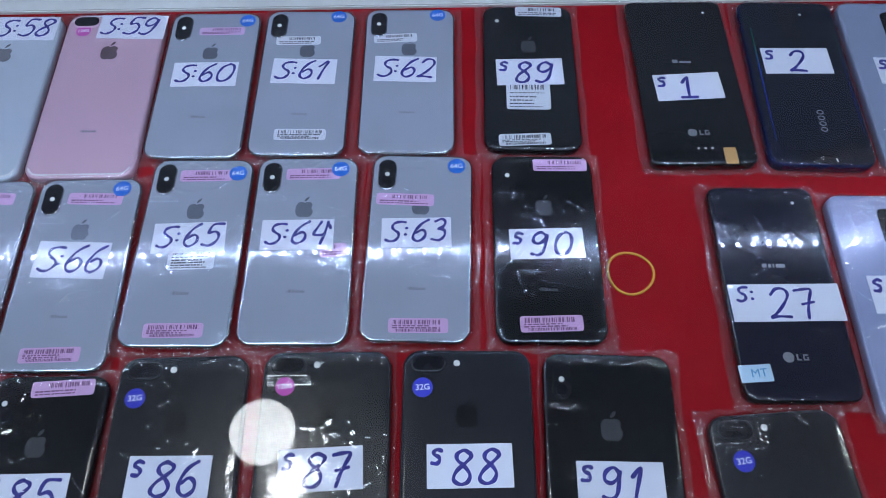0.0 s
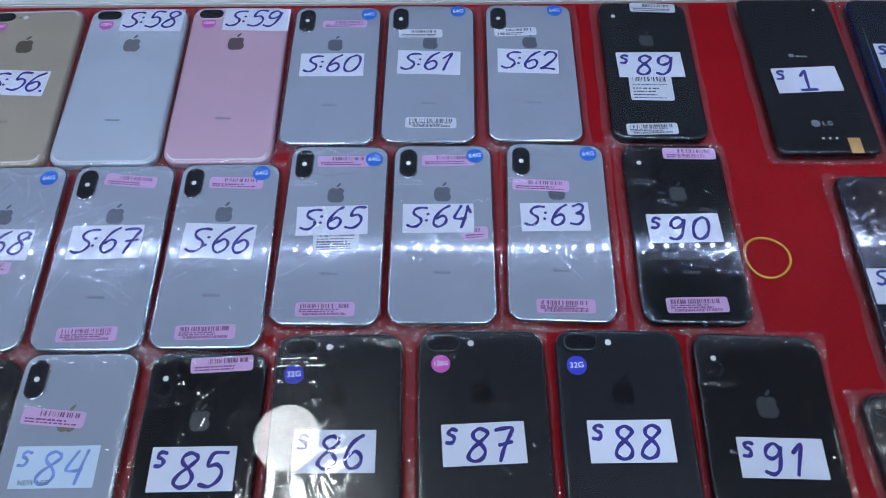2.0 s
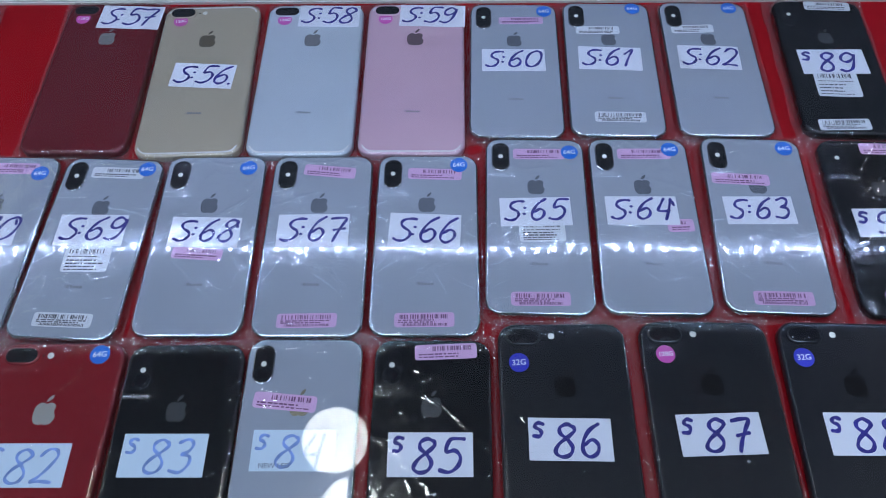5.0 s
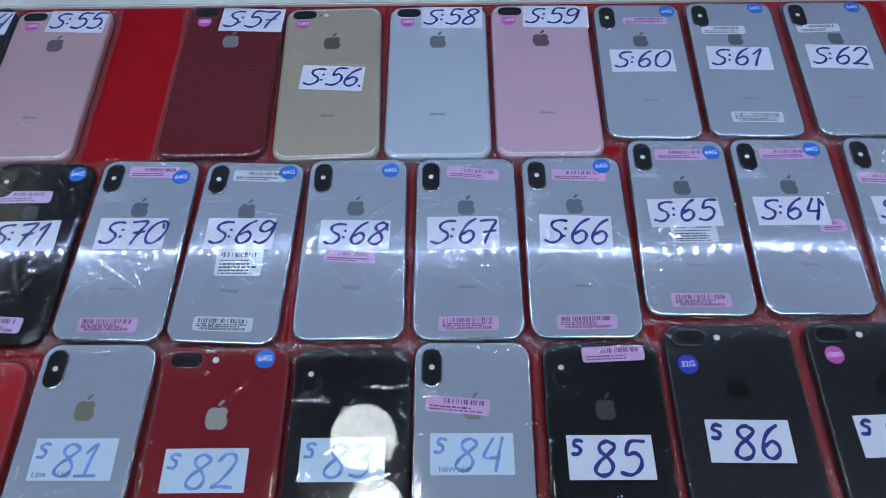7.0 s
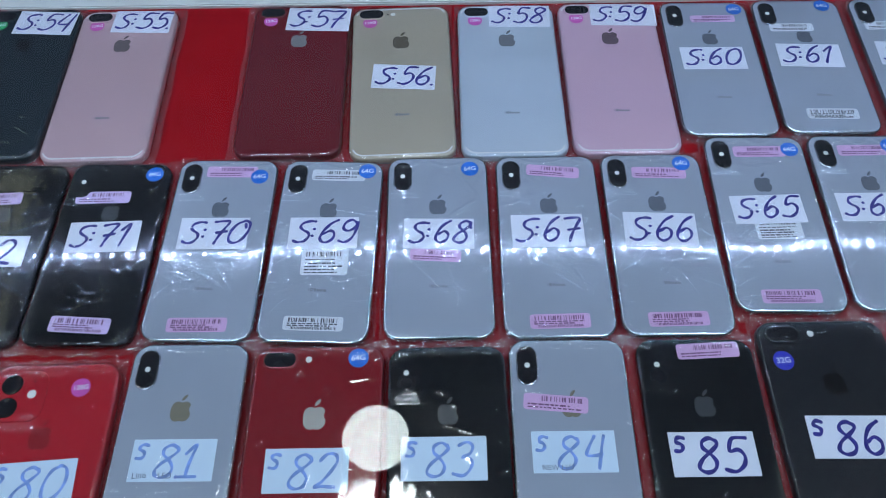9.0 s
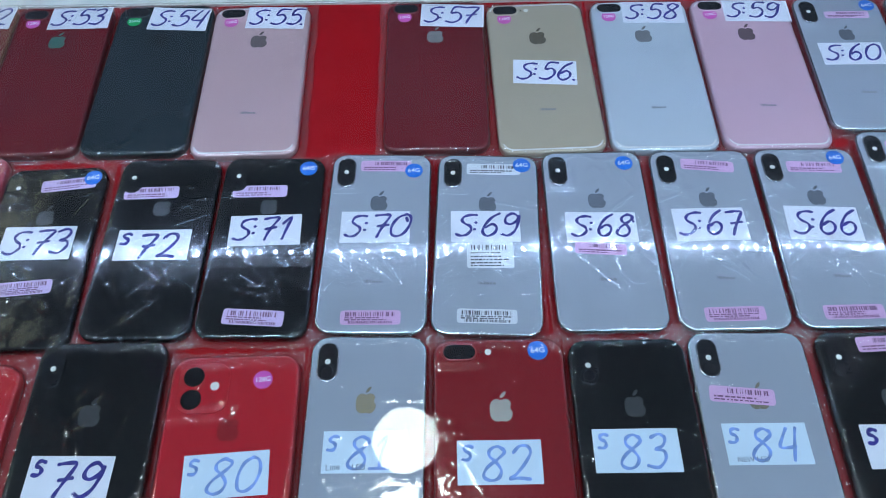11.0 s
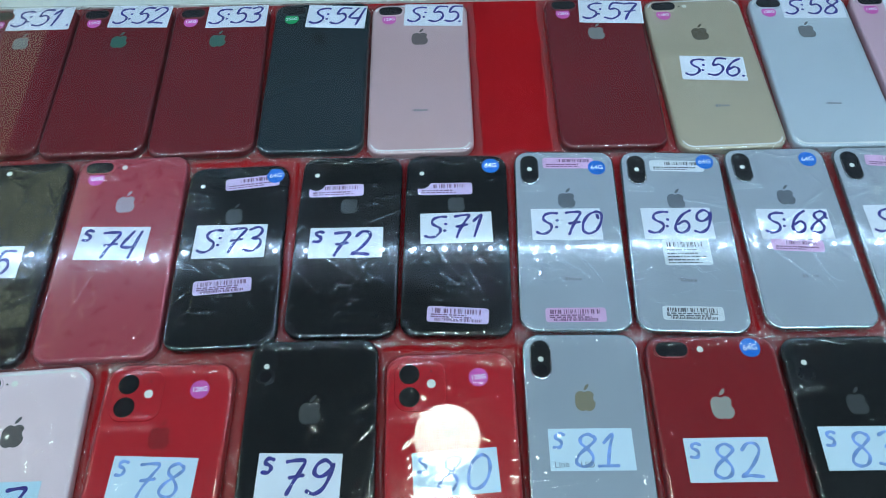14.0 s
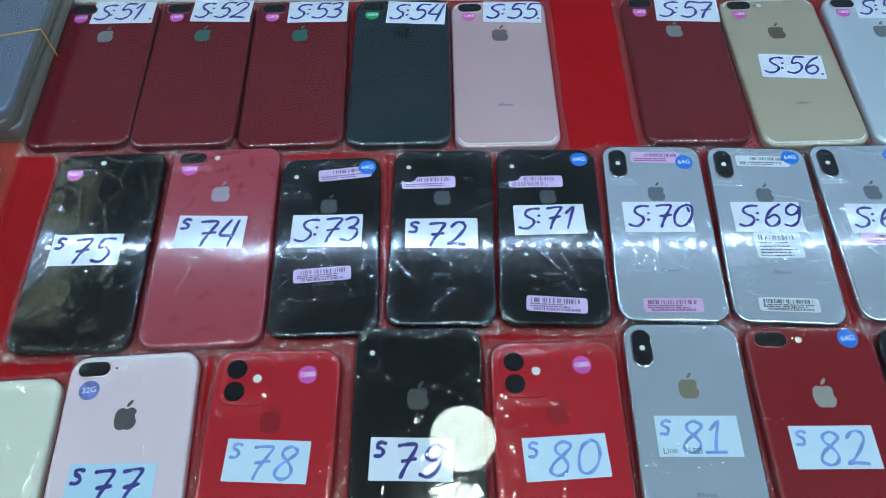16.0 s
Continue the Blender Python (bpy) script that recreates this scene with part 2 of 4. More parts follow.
def add_part(name, me, parent, at=(0, 0, 0), rz=0.0, label=""):
    ob = new(name, me)
    ob.parent = parent
    ob.matrix_basis = pose(at[0] * MM, at[1] * MM, at[2] * MM, 0, 0, rz)
    return tagged(ob, label) if label else ob


def outline(w, l, r, inset=0.0, n=7):
    """A rounded rectangle, anticlockwise."""
    r2 = max(0.05, r - inset)
    hx, hy = w / 2 - inset - r2, l / 2 - inset - r2
    pts = []
    for q, (sx, sy) in enumerate(((1, 1), (-1, 1), (-1, -1), (1, -1))):
        for i in range(n):
            a = math.pi / 2 * (q + i / (n - 1))
            pts.append((sx * hx + r2 * math.cos(a), sy * hy + r2 * math.sin(a)))
    return pts


def lofted(name, w, l, r, profile, mat, cap=True, smooth=True, n=7, floor=False):
    """A rounded slab: loops at (inset, height) of the profile, closed on top."""
    verts, faces = [], []
    for inset, z in profile:
        verts += [(x * MM, y * MM, z * MM) for x, y in outline(w, l, r, inset, n)]
    k = 4 * n
    for j in range(len(profile) - 1):
        for i in range(k):
            a, b = j * k + i, j * k + (i + 1) % k
            faces.append((a, b, b + k, a + k))
    if cap:
        faces.append(tuple(range((len(profile) - 1) * k, len(profile) * k)))
    if floor:
        faces.append(tuple(reversed(range(k))))
    me = mesh_of(name, verts, faces, mat, smooth)
    return me


def disc_mesh(name, r, z0, z1, mat, n=24, rim=0.0):
    verts = [(r * MM * math.cos(2 * math.pi * i / n), r * MM * math.sin(2 * math.pi * i / n), z0 * MM) for i in range(n)]
    verts += [(x * (r - rim) / r, y * (r - rim) / r, z1 * MM) for x, y, _ in verts]
    faces = [(i, (i + 1) % n, n + (i + 1) % n, n + i) for i in range(n)] + [tuple(range(n, 2 * n))]
    return mesh_of(name, verts, faces, mat)


def bars_mesh(name, boxes, z, mat):
    """Flat printed bars (x0, y0, x1, y1) with a hair of thickness."""
    verts, faces = [], []
    for x0, y0, x1, y1 in boxes:
        b = len(verts)
        verts += [(x * MM, y * MM, h * MM) for h in (0, z) for x, y in ((x0, y0), (x1, y0), (x1, y1), (x0, y1))]
        faces += [(b + 4, b + 5, b + 6, b + 7)] + [(b + i, b + (i + 1) % 4, b + 4 + (i + 1) % 4, b + 4 + i) for i in range(4)]
    return mesh_of(name, verts, faces, mat)


def emblem_mesh(name, s, mat):
    """A round fruit-like blob with a leaf, s wide."""
    def fill(points):
        b = len(verts)
        verts.extend((x * s * MM, y * s * MM, 0.06 * MM) for x, y in points)
        verts.append((sum(p[0] for p in points) / len(points) * s * MM, sum(p[1] for p in points) / len(points) * s * MM, 0.06 * MM))
        c = len(verts) - 1
        for i in range(len(points)):
            faces.append((b + i, b + (i + 1) % len(points), c))
    verts, faces = [], []
    blob = []
    for i in range(64):
        a = 2 * math.pi * i / 64
        x, y = math.cos(a), math.sin(a)
        r = 0.5 - 0.085 * math.exp(-((a - math.pi / 2) / 0.24) ** 2) - 0.05 * math.exp(-((a - 1.5 * math.pi) / 0.2) ** 2)
        r *= 1 + 0.05 * math.cos(4 * a + math.pi)
        px, py = r * x, r * y * (1.02 if y > 0 else 1.10)
        dx, dy = px - 0.60, py - 0.10
        d = math.hypot(dx, dy)
        if d < 0.225:
            px, py = 0.60 + dx / d * 0.225, 0.10 + dy / d * 0.225
        blob.append((px, py))
    fill(blob)
    leaf = []
    for i in range(12):
        a = 2 * math.pi * i / 12
        u, v = 0.19 * math.cos(a), 0.075 * math.sin(a)
        leaf.append((0.10 + 0.62 * u - 0.78 * v, 0.655 + 0.78 * u + 0.62 * v))
    fill(leaf)
    return mesh_of(name, verts, faces, mat)


# ---- handwriting: strokes in a box one high ----
STROKES = {
    "S": ["62,98 40,100 16,92 10,74 24,58 44,46 50,26 36,6 14,2 -4,10"],
    "s": ["58,92 30,100 8,86 12,66 40,52 52,30 36,6 2,8"],
    ":": ["8,66 11,66", "4,18 7,18"],
    ".": ["4,8 7,8"],
    "'": ["8,98 12,80"],
    "0": ["40,98 14,84 2,50 8,14 30,2 54,18 64,54 56,88 36,98"],
    "1": ["2,70 26,98 24,60 20,2"],
    "i": ["2,72 24,98 22,60 20,3", "-8,2 50,2"],
    "2": ["4,80 20,98 44,96 54,76 40,46 18,18 0,4 24,6 58,2"],
    "3": ["4,90 28,99 46,86 40,64 20,54 46,48 52,24 34,2 2,8"],
    "4": ["22,98 10,70 2,42 26,38 48,42", "50,98 46,60 42,0"],
    "5": ["58,97 20,96 12,60 36,64 54,46 52,20 30,2 2,8"],
    "6": ["46,99 22,80 6,46 6,16 26,1 48,14 50,38 32,52 12,38"],
    "7": ["2,92 30,96 54,93 42,60 30,28 24,0", "18,46 54,52"],
    "8": ["52,88 32,99 12,88 14,70 34,54 52,30 46,8 24,1 4,14 12,38 36,60 54,80 50,92"],
    "9": ["50,84 30,98 8,84 6,60 26,50 48,66 54,90 52,50 44,16 24,1 2,8"],
}


def stroke_points(text):
    p = [tuple(float(v) / 100 for v in q.split(",")) for q in text.split()]
    if len(p) < 3:
        return p
    full, out = [p[0]] + p + [p[-1]], []
    for i in range(1, len(full) - 2):
        a, b, c, d = (np.array(full[i + k]) for k in (-1, 0, 1, 2))
        for s in range(5):
            t = s / 5
            out.append(tuple(0.5 * (2 * b + (c - a) * t + (2 * a - 5 * b + 4 * c - d) * t * t + (3 * b - a - 3 * c + d) * t ** 3)))
    return out + [p[-1]]


def writing_mesh(name, items, pen, mat, seed):
    """Marker strokes laid on paper: ribbons with round ends. items: (character, x, y, height, slant)."""
    rng = random.Random(seed)
    verts, faces = [], []
    layer = 0
    for ch, x0, y0, h, slant in items:
        wob = [rng.uniform(-0.04, 0.04) for _ in range(4)]
        for text in STROKES[ch]:
            layer += 1
            z = (0.03 + 0.004 * layer) * MM
            p = []
            for u, v in stroke_points(text):
                u2 = u * (1 + wob[0]) + slant * v + wob[1] * math.sin(3 * v + wob[2] * 40)
                p.append((x0 + u2 * h, y0 + (v + wob[3] * u) * h))
            b = len(verts)
            for i, (px, py) in enumerate(p):
                qx, qy = p[min(i + 1, len(p) - 1)][0] - p[max(i - 1, 0)][0], p[min(i + 1, len(p) - 1)][1] - p[max(i - 1, 0)][1]
                n = math.hypot(qx, qy) or 1
                wd = pen / 2 * (1 + 0.18 * math.sin(i * 0.7 + seed))
                zi = z + 0.0016 * i * MM
                verts += [((px - qy / n * wd) * MM, (py + qx / n * wd) * MM, zi), ((px + qy / n * wd) * MM, (py - qx / n * wd) * MM, zi)]
            for i in range(len(p) - 1):
                faces.append((b + 2 * i + 1, b + 2 * i + 3, b + 2 * i + 2, b + 2 * i))
            for px, py, pz in ((*p[0], z - 0.001 * MM), (*p[-1], z + 0.0016 * len(p) * MM)):
                b = len(verts)
                verts += [((px + pen * 0.55 * math.cos(a * math.pi / 4)) * MM, (py + pen * 0.55 * math.sin(a * math.pi / 4)) * MM, pz) for a in range(8)]
                faces.append(tuple(range(b, b + 8)))
    return mesh_of(name, verts, faces, mat)


TEXTS = {}


def text_mesh(text, size, mat, bold=0.0):
    """The built-in font as a mesh, centred, size in millimetres."""
    key = (text, size, mat.name)
    if key not in TEXTS:
        cu = bpy.data.curves.new("text", "FONT")
        cu.body, cu.size, cu.align_x, cu.align_y, cu.offset, cu.resolution_u = text, size * MM, "CENTER", "CENTER", bold * MM, 3
        ob = new("text", cu)
        me = bpy.data.meshes.new_from_object(ob.evaluated_get(bpy.context.evaluated_depsgraph_get()))
        bpy.data.objects.remove(ob)
        me.materials.clear()
        me.materials.append(mat)
        TEXTS[key] = me
    return TEXTS[key]


# ---- phones: width, length, thickness, corner radius, camera style ----
KINDS = {"X": (71.0, 142.2, 7.7, 10.5, "pill"), "P": (78.6, 158.8, 7.5, 11.0, "twin"), "E": (77.0, 152.0, 8.3, 11.5, "square"), "M": (78.5, 158.5, 7.7, 11.0, "pill"),
         "V": (76.5, 159.8, 8.3, 6.5, "none"), "O": (75.0, 160.0, 9.0, 9.0, "capsule"), "G": (72.4, 152.5, 8.4, 8.0, "none"), "N": (76.0, 160.0, 8.5, 10.0, "centre")}
SHARED = {}


def shared(key, make):
    if key not in SHARED:
        SHARED[key] = make()
    return SHARED[key]


def film_mesh(w, l, th, r, seed, crumple, style, left, right, vee=False):
    """A clear sleeve drawn over a phone: taut above with sharp creases, rounded over the rim, a flat doubled margin down each side, crimped ends."""
    rng = np.random.RandomState(seed)
    my = 4.6

    def lines(half, lo, hi, n):
        rim_lo, rim_hi = np.linspace(-half - lo, -half + 3.2, 14), np.linspace(half - 3.2, half + hi, 14)
        return np.concatenate([rim_lo, np.linspace(-half + 3.2, half - 3.2, n)[1:-1], rim_hi])

    gx, gy = lines(w / 2, left, right, 72), lines(l / 2, my, my, 146)
    nx, ny = len(gx), len(gy)
    X, Y = np.meshgrid(gx, gy)
    qx, qy = np.maximum(np.abs(X) - (w / 2 - r), 0), np.maximum(np.abs(Y) - (l / 2 - r), 0)
    d = np.hypot(qx, qy) - r          # distance past the phone's outline
    side = np.abs(X) - w / 2 > np.abs(Y) - l / 2
    along = np.where(side, Y, X)
    ends = np.clip((np.abs(Y) - l / 2 + 5) / 6, 0, 1)

    def wander(v, lo, hi, n):
        return sum(np.sin(v * rng.uniform(lo, hi) + rng.uniform(0, 6.28)) for _ in range(n)) / n ** 0.5

    # the film stands off the rim by a varying hair
    off = 0.42 * wander(along, 0.08, 0.8, 6) + 0.30 * ends * (1 - 2 * np.abs(np.sin(along * 0.35 + wander(along, 0.05, 0.2, 2))))
    top = th + 0.72
    s = np.clip((d - off * (0.4 + 0.5 * crumple) + 1.7) / 3.5, 0, 1)
    Z = top - (th - 1.3) * s ** 2.4
    # gentle sag across the back
    flat = np.clip(-d / 6, 0, 1)
    for _ in range(5):
        a, k, ph = rng.uniform(0, np.pi), rng.uniform(0.04, 0.14), rng.uniform(0, 6.28)
        Z += flat * crumple * np.sin((X * np.cos(a) + Y * np.sin(a)) * k + ph) * 0.0045 / k
    # creases that run in from the rim, some forked: tent-like ridges
    creases = []
    for i in range(rng.randint(16, 26)):
        pick = rng.rand()
        if pick < 0.25:
            x0, y0 = rng.uniform(-w / 2, w / 2), l / 2
        elif pick < 0.4:
            x0, y0 = rng.uniform(-w / 2, w / 2), -l / 2
        elif pick < 0.8:
            x0, y0 = w / 2 * rng.choice([1, -1]), rng.uniform(-l / 2, l / 2) * 0.9
        else:
            x0, y0 = rng.uniform(-w / 2.4, w / 2.4), rng.uniform(-l / 3, l / 3)
        ang = np.arctan2(-y0 * 0.6, -x0) + rng.uniform(-0.9, 0.9)
        ln, wd = rng.uniform(8, 44), rng.uniform(0.8, 1.8)
        creases.append((x0, y0, ang, ln, wd, wd * rng.uniform(0.03, 0.24)))
        if rng.rand() < 0.4:
            creases.append((x0, y0, ang + rng.uniform(0.25, 0.6), ln * 0.8, wd, wd * rng.uniform(0.03, 0.22)))
    # every crease: start, direction, length, half width, slope of its flanks where it begins and where it ends
    creases = [(x0, y0, ang, ln, wd, ht / wd, ht / wd * 0.3) for x0, y0, ang, ln, wd, ht in creases]
    if vee:
        a = rng.uniform(-0.10, 0.10)
        tipx, tipy = 18 + rng.uniform(-5, 5), -44 + rng.uniform(-6, 8)
        for x0, end in ((-22 + rng.uniform(-6, 4), 0.082), (-1 + rng.uniform(-5, 5), 0.155)):
            creases.append((x0, -9, np.arctan2(tipy + 9, tipx - x0), np.hypot(tipx - x0, tipy + 9), 2.3, 0.004, end * (-9 - tipy) / 33))
            creases.append((x0, -9, np.arctan2(18, 4) + rng.uniform(-0.3, 0.3), rng.uniform(9, 16), 2.0, 0.02, 0.06))
        creases.append((-26, -4, 0.5 + a, rng.uniform(12, 22), 1.6, 0.10, 0.05))
        creases.append((12, 6, -0.5 + a, rng.uniform(10, 20), 1.6, 0.12, 0.05))
    for i, (x0, y0, ang, ln, wd, g0, g1) in enumerate(creases):
        u = (X - x0) * np.cos(ang) + (Y - y0) * np.sin(ang)
        v = -(X - x0) * np.sin(ang) + (Y - y0) * np.cos(ang) + 0.35 * np.sin(u * 0.12 + i) + 0.08 * np.sin(u * 0.8 + 2 * i)
        f = np.clip(np.minimum((u + 2) / 4, (ln - u) / 3), 0, 1)
        slope = g0 + (g1 - g0) * np.clip(u / ln, 0, 1)
        Z += min(crumple, 1.6) * slope * f * np.clip(wd - np.abs(v), 0, wd) * (1.2 - 0.5 * np.abs(v) / wd)
    # slack swags hanging between points of the upper end
    pitch, ph = rng.uniform(22, 34), rng.uniform(0, 3)
    dip = l / 2 - 2.4 - rng.uniform(2.5, 6.5) * np.abs(np.sin(X * np.pi / pitch + ph + 0.4 * np.sin(X * 0.07 + seed)))
    Z += min(crumple, 1.3) * 0.6 * np.clip(1 - np.abs(Y - dip) / 1.3, 0, 1) ** 1.2 * np.clip(-d / 1.0, 0, 1)
    # patches of fine crumple
    mask = np.zeros_like(Z)
    for _ in range(rng.randint(1, 4)):
        bx, by, br = rng.uniform(-w / 2.5, w / 2.5), rng.uniform(-l / 3, l / 3), rng.uniform(5, 11)
        mask = np.maximum(mask, np.exp(-(((X - bx) / br) ** 2 + ((Y - by) / (br * 1.5)) ** 2)))
    if crumple > 2:
        mask = np.maximum(mask, 0.75)
    fine = np.zeros_like(Z)
    wx, wy = X + 2.0 * np.sin(Y * 0.31 + seed), Y + 2.0 * np.sin(X * 0.37 + seed * 2)
    for _ in range(5):
        a, k, ph = rng.uniform(0, np.pi), rng.uniform(0.2, 0.5), rng.uniform(0, 6.28)
        fine += (1 - np.abs(np.sin((wx * np.cos(a) + wy * np.sin(a)) * k + ph))) * 0.045 / k
    Z += min(crumple, 1.6) * mask * fine * 1.0 * flat
    # the margin: long pressed folds along the sides, crimps across the ends
    rim = np.clip((d - 0.6) / 1.2, 0, 1)
    fold = 0.42 * np.sin(d * 2.6 + 1.1 * wander(along, 0.02, 0.09, 3)) + 0.30 * np.sin(d * 5.0 + wander(along, 0.03, 0.12, 2))
    crimp = 0.36 * wander(along, 0.6, 2.0, 4)
    Z += rim * (fold * (1 - 0.6 * ends) + crimp * (0.06 + 0.9 * ends))
    corner = np.clip((qx * qy) / 60, 0, 1.2)
    Z += min(1.5, crumple) * corner * rng.uniform(0.2, 1.4, Z.shape)
    # lifted over the camera
    cx, cy, cw, ch, lift = {"pill": (-w / 2 + 11, l / 2 - 17.5, 14, 26, 0.75), "twin": (-w / 2 + 15.5, l / 2 - 9.2, 23, 12, 0.85), "square": (-w / 2 + 20.5, l / 2 - 20.5, 31, 32, 0.7),
                            "capsule": (0, l / 2 - 22, 15, 40, 0.3), "centre": (3, l / 2 - 27, 18, 32, 0.7), "none": (0, 0, 1, 1, 0)}[style]
    near = np.clip(1 - np.maximum(np.abs(X - cx) - cw / 2, np.abs(Y - cy) - ch / 2) / 7.0, 0, 1)
    near = lift * near * near * (3 - 2 * near)
    Z += near
    least = th + 0.50 + near - 0.4 * np.clip((d + 2.5) / 2, 0, 1) - (th - 1.3) * np.clip((d + 0.6) / 2.0, 0, 1) ** 1.6
    Z = np.maximum(Z, np.where(d < 1.4, least, 0.35 + 0.2 * np.sin(along * 0.8) ** 2))
    X2 = X + np.where(d > 0, 0.5 * np.sin(Y * 0.11 + seed) * np.clip(d / 3, 0, 1), 0)
    Y2 = Y + np.where(d > 0, 0.7 * np.sin(X * 0.4 + seed) * np.clip(d / 3, 0, 1), 0)
    verts = np.stack([X2, Y2, Z], -1).reshape(-1, 3) * MM
    faces = [(j * nx + i, j * nx + i + 1, (j + 1) * nx + i + 1, (j + 1) * nx + i) for j in range(ny - 1) for i in range(nx - 1)]
    me = mesh_of("sleeve", verts.tolist(), faces, FILM, True)
    me.materials.append(FILM_SEAM)
    mid = (d[:-1, :-1] + d[1:, :-1] + d[:-1, 1:] + d[1:, 1:]) / 4
    me.polygons.foreach_set("material_index", (mid > 1.0 + 0.6 * np.sin(along[:-1, :-1] * 0.15 + seed) ** 2).astype(np.int32).ravel())
    return me


def barcode_print(w, h, seed, mat, rows):
    rng = random.Random(seed)
    boxes, x = [], -w / 2 + 3 + (w * 0.2 if rows == 2 else 0)
    y0, y1 = (h * 0.08, h * 0.37) if rows < 3 else (h * 0.20, h * 0.38)
    while x < w / 2 - 4:
        b = rng.choice([0.3, 0.45, 0.7, 1.0])
        boxes.append((x, y0, x + b, y1))
        x += b + rng.choice([0.3, 0.45, 0.6, 0.9, 1.6])
    lines = {1: [(-0.02, 0.8), (-0.16, 0.9)], 2: [(-0.14, 1.0), (-0.32, 0.8)], 3: [(0.08, 0.7), (-0.06, 1.1), (-0.18, 1.1), (-0.30, 1.1), (-0.41, 0.8)]}[rows]
    for f, hh in lines:
        x, end = -w / 2 + 2.5, w / 2 - 3 - rng.uniform(0, w * 0.3)
        while x < end:
            b = rng.uniform(1.0, 3.6)
            boxes.append((x, h * f - hh / 2, min(x + b, end), h * f + hh / 2))
            x += b + rng.uniform(0.4, 1.2)
    if rows == 1:
        x = -w / 2 + 5
        while x < w / 2 - 5:
            b = rng.choice([0.3, 0.45, 0.7])
            boxes.append((x, -h * 0.42, x + b, -h * 0.24))
            x += b + rng.choice([0.3, 0.5])
    return bars_mesh("print", boxes, 0.03, mat)


def add_sticker(phone, top, spec, seed):
    colour, u, v, w, h, rz, rows = spec
    mat = {"pink": STICKER_PINK, "lilac": STICKER_LILAC, "white": STICKER_WHITE}[colour]
    me = shared(("sticker", colour, w, h), lambda: lofted("sticker", w, h, 2.0, [(0, 0), (0, 0.10)], mat, smooth=False, n=4))
    st = add_part("barcode_sticker", me, phone, (u, v, top), rz, {"pink": "pink barcode sticker", "lilac": "pale lilac barcode sticker", "white": "white barcode sticker"}[colour])
    add_part("print", barcode_print(w, h, seed, PRINT if colour == "white" else PRINT_PINK, rows), st, (0, 0, 0.11))


def add_dot(phone, top, spec):
    colour, text, u, v = spec
    mat, word = {"blue": (DOT_BLUE, "blue"), "navy": (DOT_NAVY, "dark blue"), "pink": (DOT_PINK, "magenta"), "green": (DOT_GREEN, "green"), "speckled": (DOT_SPECKLED, "speckled blue")}[colour]
    r = 6.2 if colour in ("blue", "navy", "speckled") else 5.8
    dot = add_part("capacity_sticker", shared(("dot", colour), lambda: disc_mesh("capacity_sticker", r, 0, 0.1, mat, 28)), phone, (u, v, top), 0, f"round {word} capacity sticker")
    add_part("print", text_mesh(text, 5.2 if len(text) == 3 else 4.2, DOT_PRINT, 0.08), dot, (0, 0, 0.13), 4)


def add_label(phone, top, code, place, seed, faded, note):
    u, v, w, h, rz = place
    mat = PAPER_BLUE if code in ("77",) else PAPER_PALE if faded else PAPER
    me = lofted("paper_label", w, h, 0.15, [(0, 0), (0, 0.12)], mat, smooth=False, n=2)
    paper = add_part("paper_label", me, phone, (u, v, top + 0.14), rz, "white paper label with blue handwritten number")
    small = code in ("72", "74", "75") or 77 <= int(code) <= 91 or code in ("1", "2", "3", "28")
    items = []
    if small:
        items.append(("s", -w / 2 + 2.8, h / 2 - 11.5, 8.5, 0.12))
        x = -w / 2 + 13.5
        if code in ("1", "2"):
            items.append(("i" if code == "1" else "2", x + 6, -h / 2 + 2.0, h * 0.80, 0.1))
        elif code in ("3", "28"):
            pass
        else:
            for i, ch in enumerate(code):
                items.append(("i" if code in ("81",) and ch == "1" else ch, x + i * 15.5, -h / 2 + 2.2, h * 0.78, 0.16))
    elif code == "27":
        items = [("S", -w / 2 + 5, 1.0, 10, 0.1), (":", -w / 2 + 14, 1.0, 10, 0), ("2", -w / 2 + 24, -h / 2 + 2, h * 0.8, 0.1), ("7", -w / 2 + 42, -h / 2 + 2, h * 0.8, 0.02)]
    else:
        items = [("S", -w / 2 + 3.5, -h / 2 + 4.5, h * 0.68, 0.22), (":", -w / 2 + 15.5, -h / 2 + 8, h * 0.45, 0.1)]
        for i, ch in enumerate(code):
            items.append((ch, -w / 2 + 20.0 + i * 13.0, -h / 2 + 4.5, h * 0.74, 0.22))
        if code in ("64", "68", "70"):
            items.append(("'", w / 2 - 4.0, -h / 2 + 5, h * 0.6, 0))
        if code in ("55", "56", "51"):
            items.append((".", w / 2 - 3.5, -h / 2 + 4, h * 0.5, 0))
    ink = INK_FADED if faded else INK
    add_part("handwriting", writing_mesh("handwriting", items, 1.8 if faded else 2.2 if small else 1.9, ink, seed), paper, (0, 0, 0.14), 0, "pale blue marker" if faded else "dark blue marker")
    if note == "new":
        add_part("note", text_mesh("NEW LED", 4.2, HAND_INK), paper, (-w / 2 + 14, -h / 2 + 3, 0.33))
    elif note == "line":
        add_part("note", text_mesh("Line", 5.0, HAND_INK), paper, (-w / 2 + 6.5, -h / 2 + 3.4, 0.33), 4)
        add_part("note", text_mesh("LED", 4.6, HAND_INK), paper, (-w / 2 + 21, -h / 2 + 3.2, 0.33), -3)
    elif note:
        rng = random.Random(seed)
        add_part("note", bars_mesh("note", [(-20 + 3.2 * i, -10.4, -20 + 3.2 * i + rng.uniform(1.2, 2.6), -10 + rng.uniform(0.5, 2)) for i in range(10)], 0.03, HAND_INK), paper, (0, 0, 0.2))


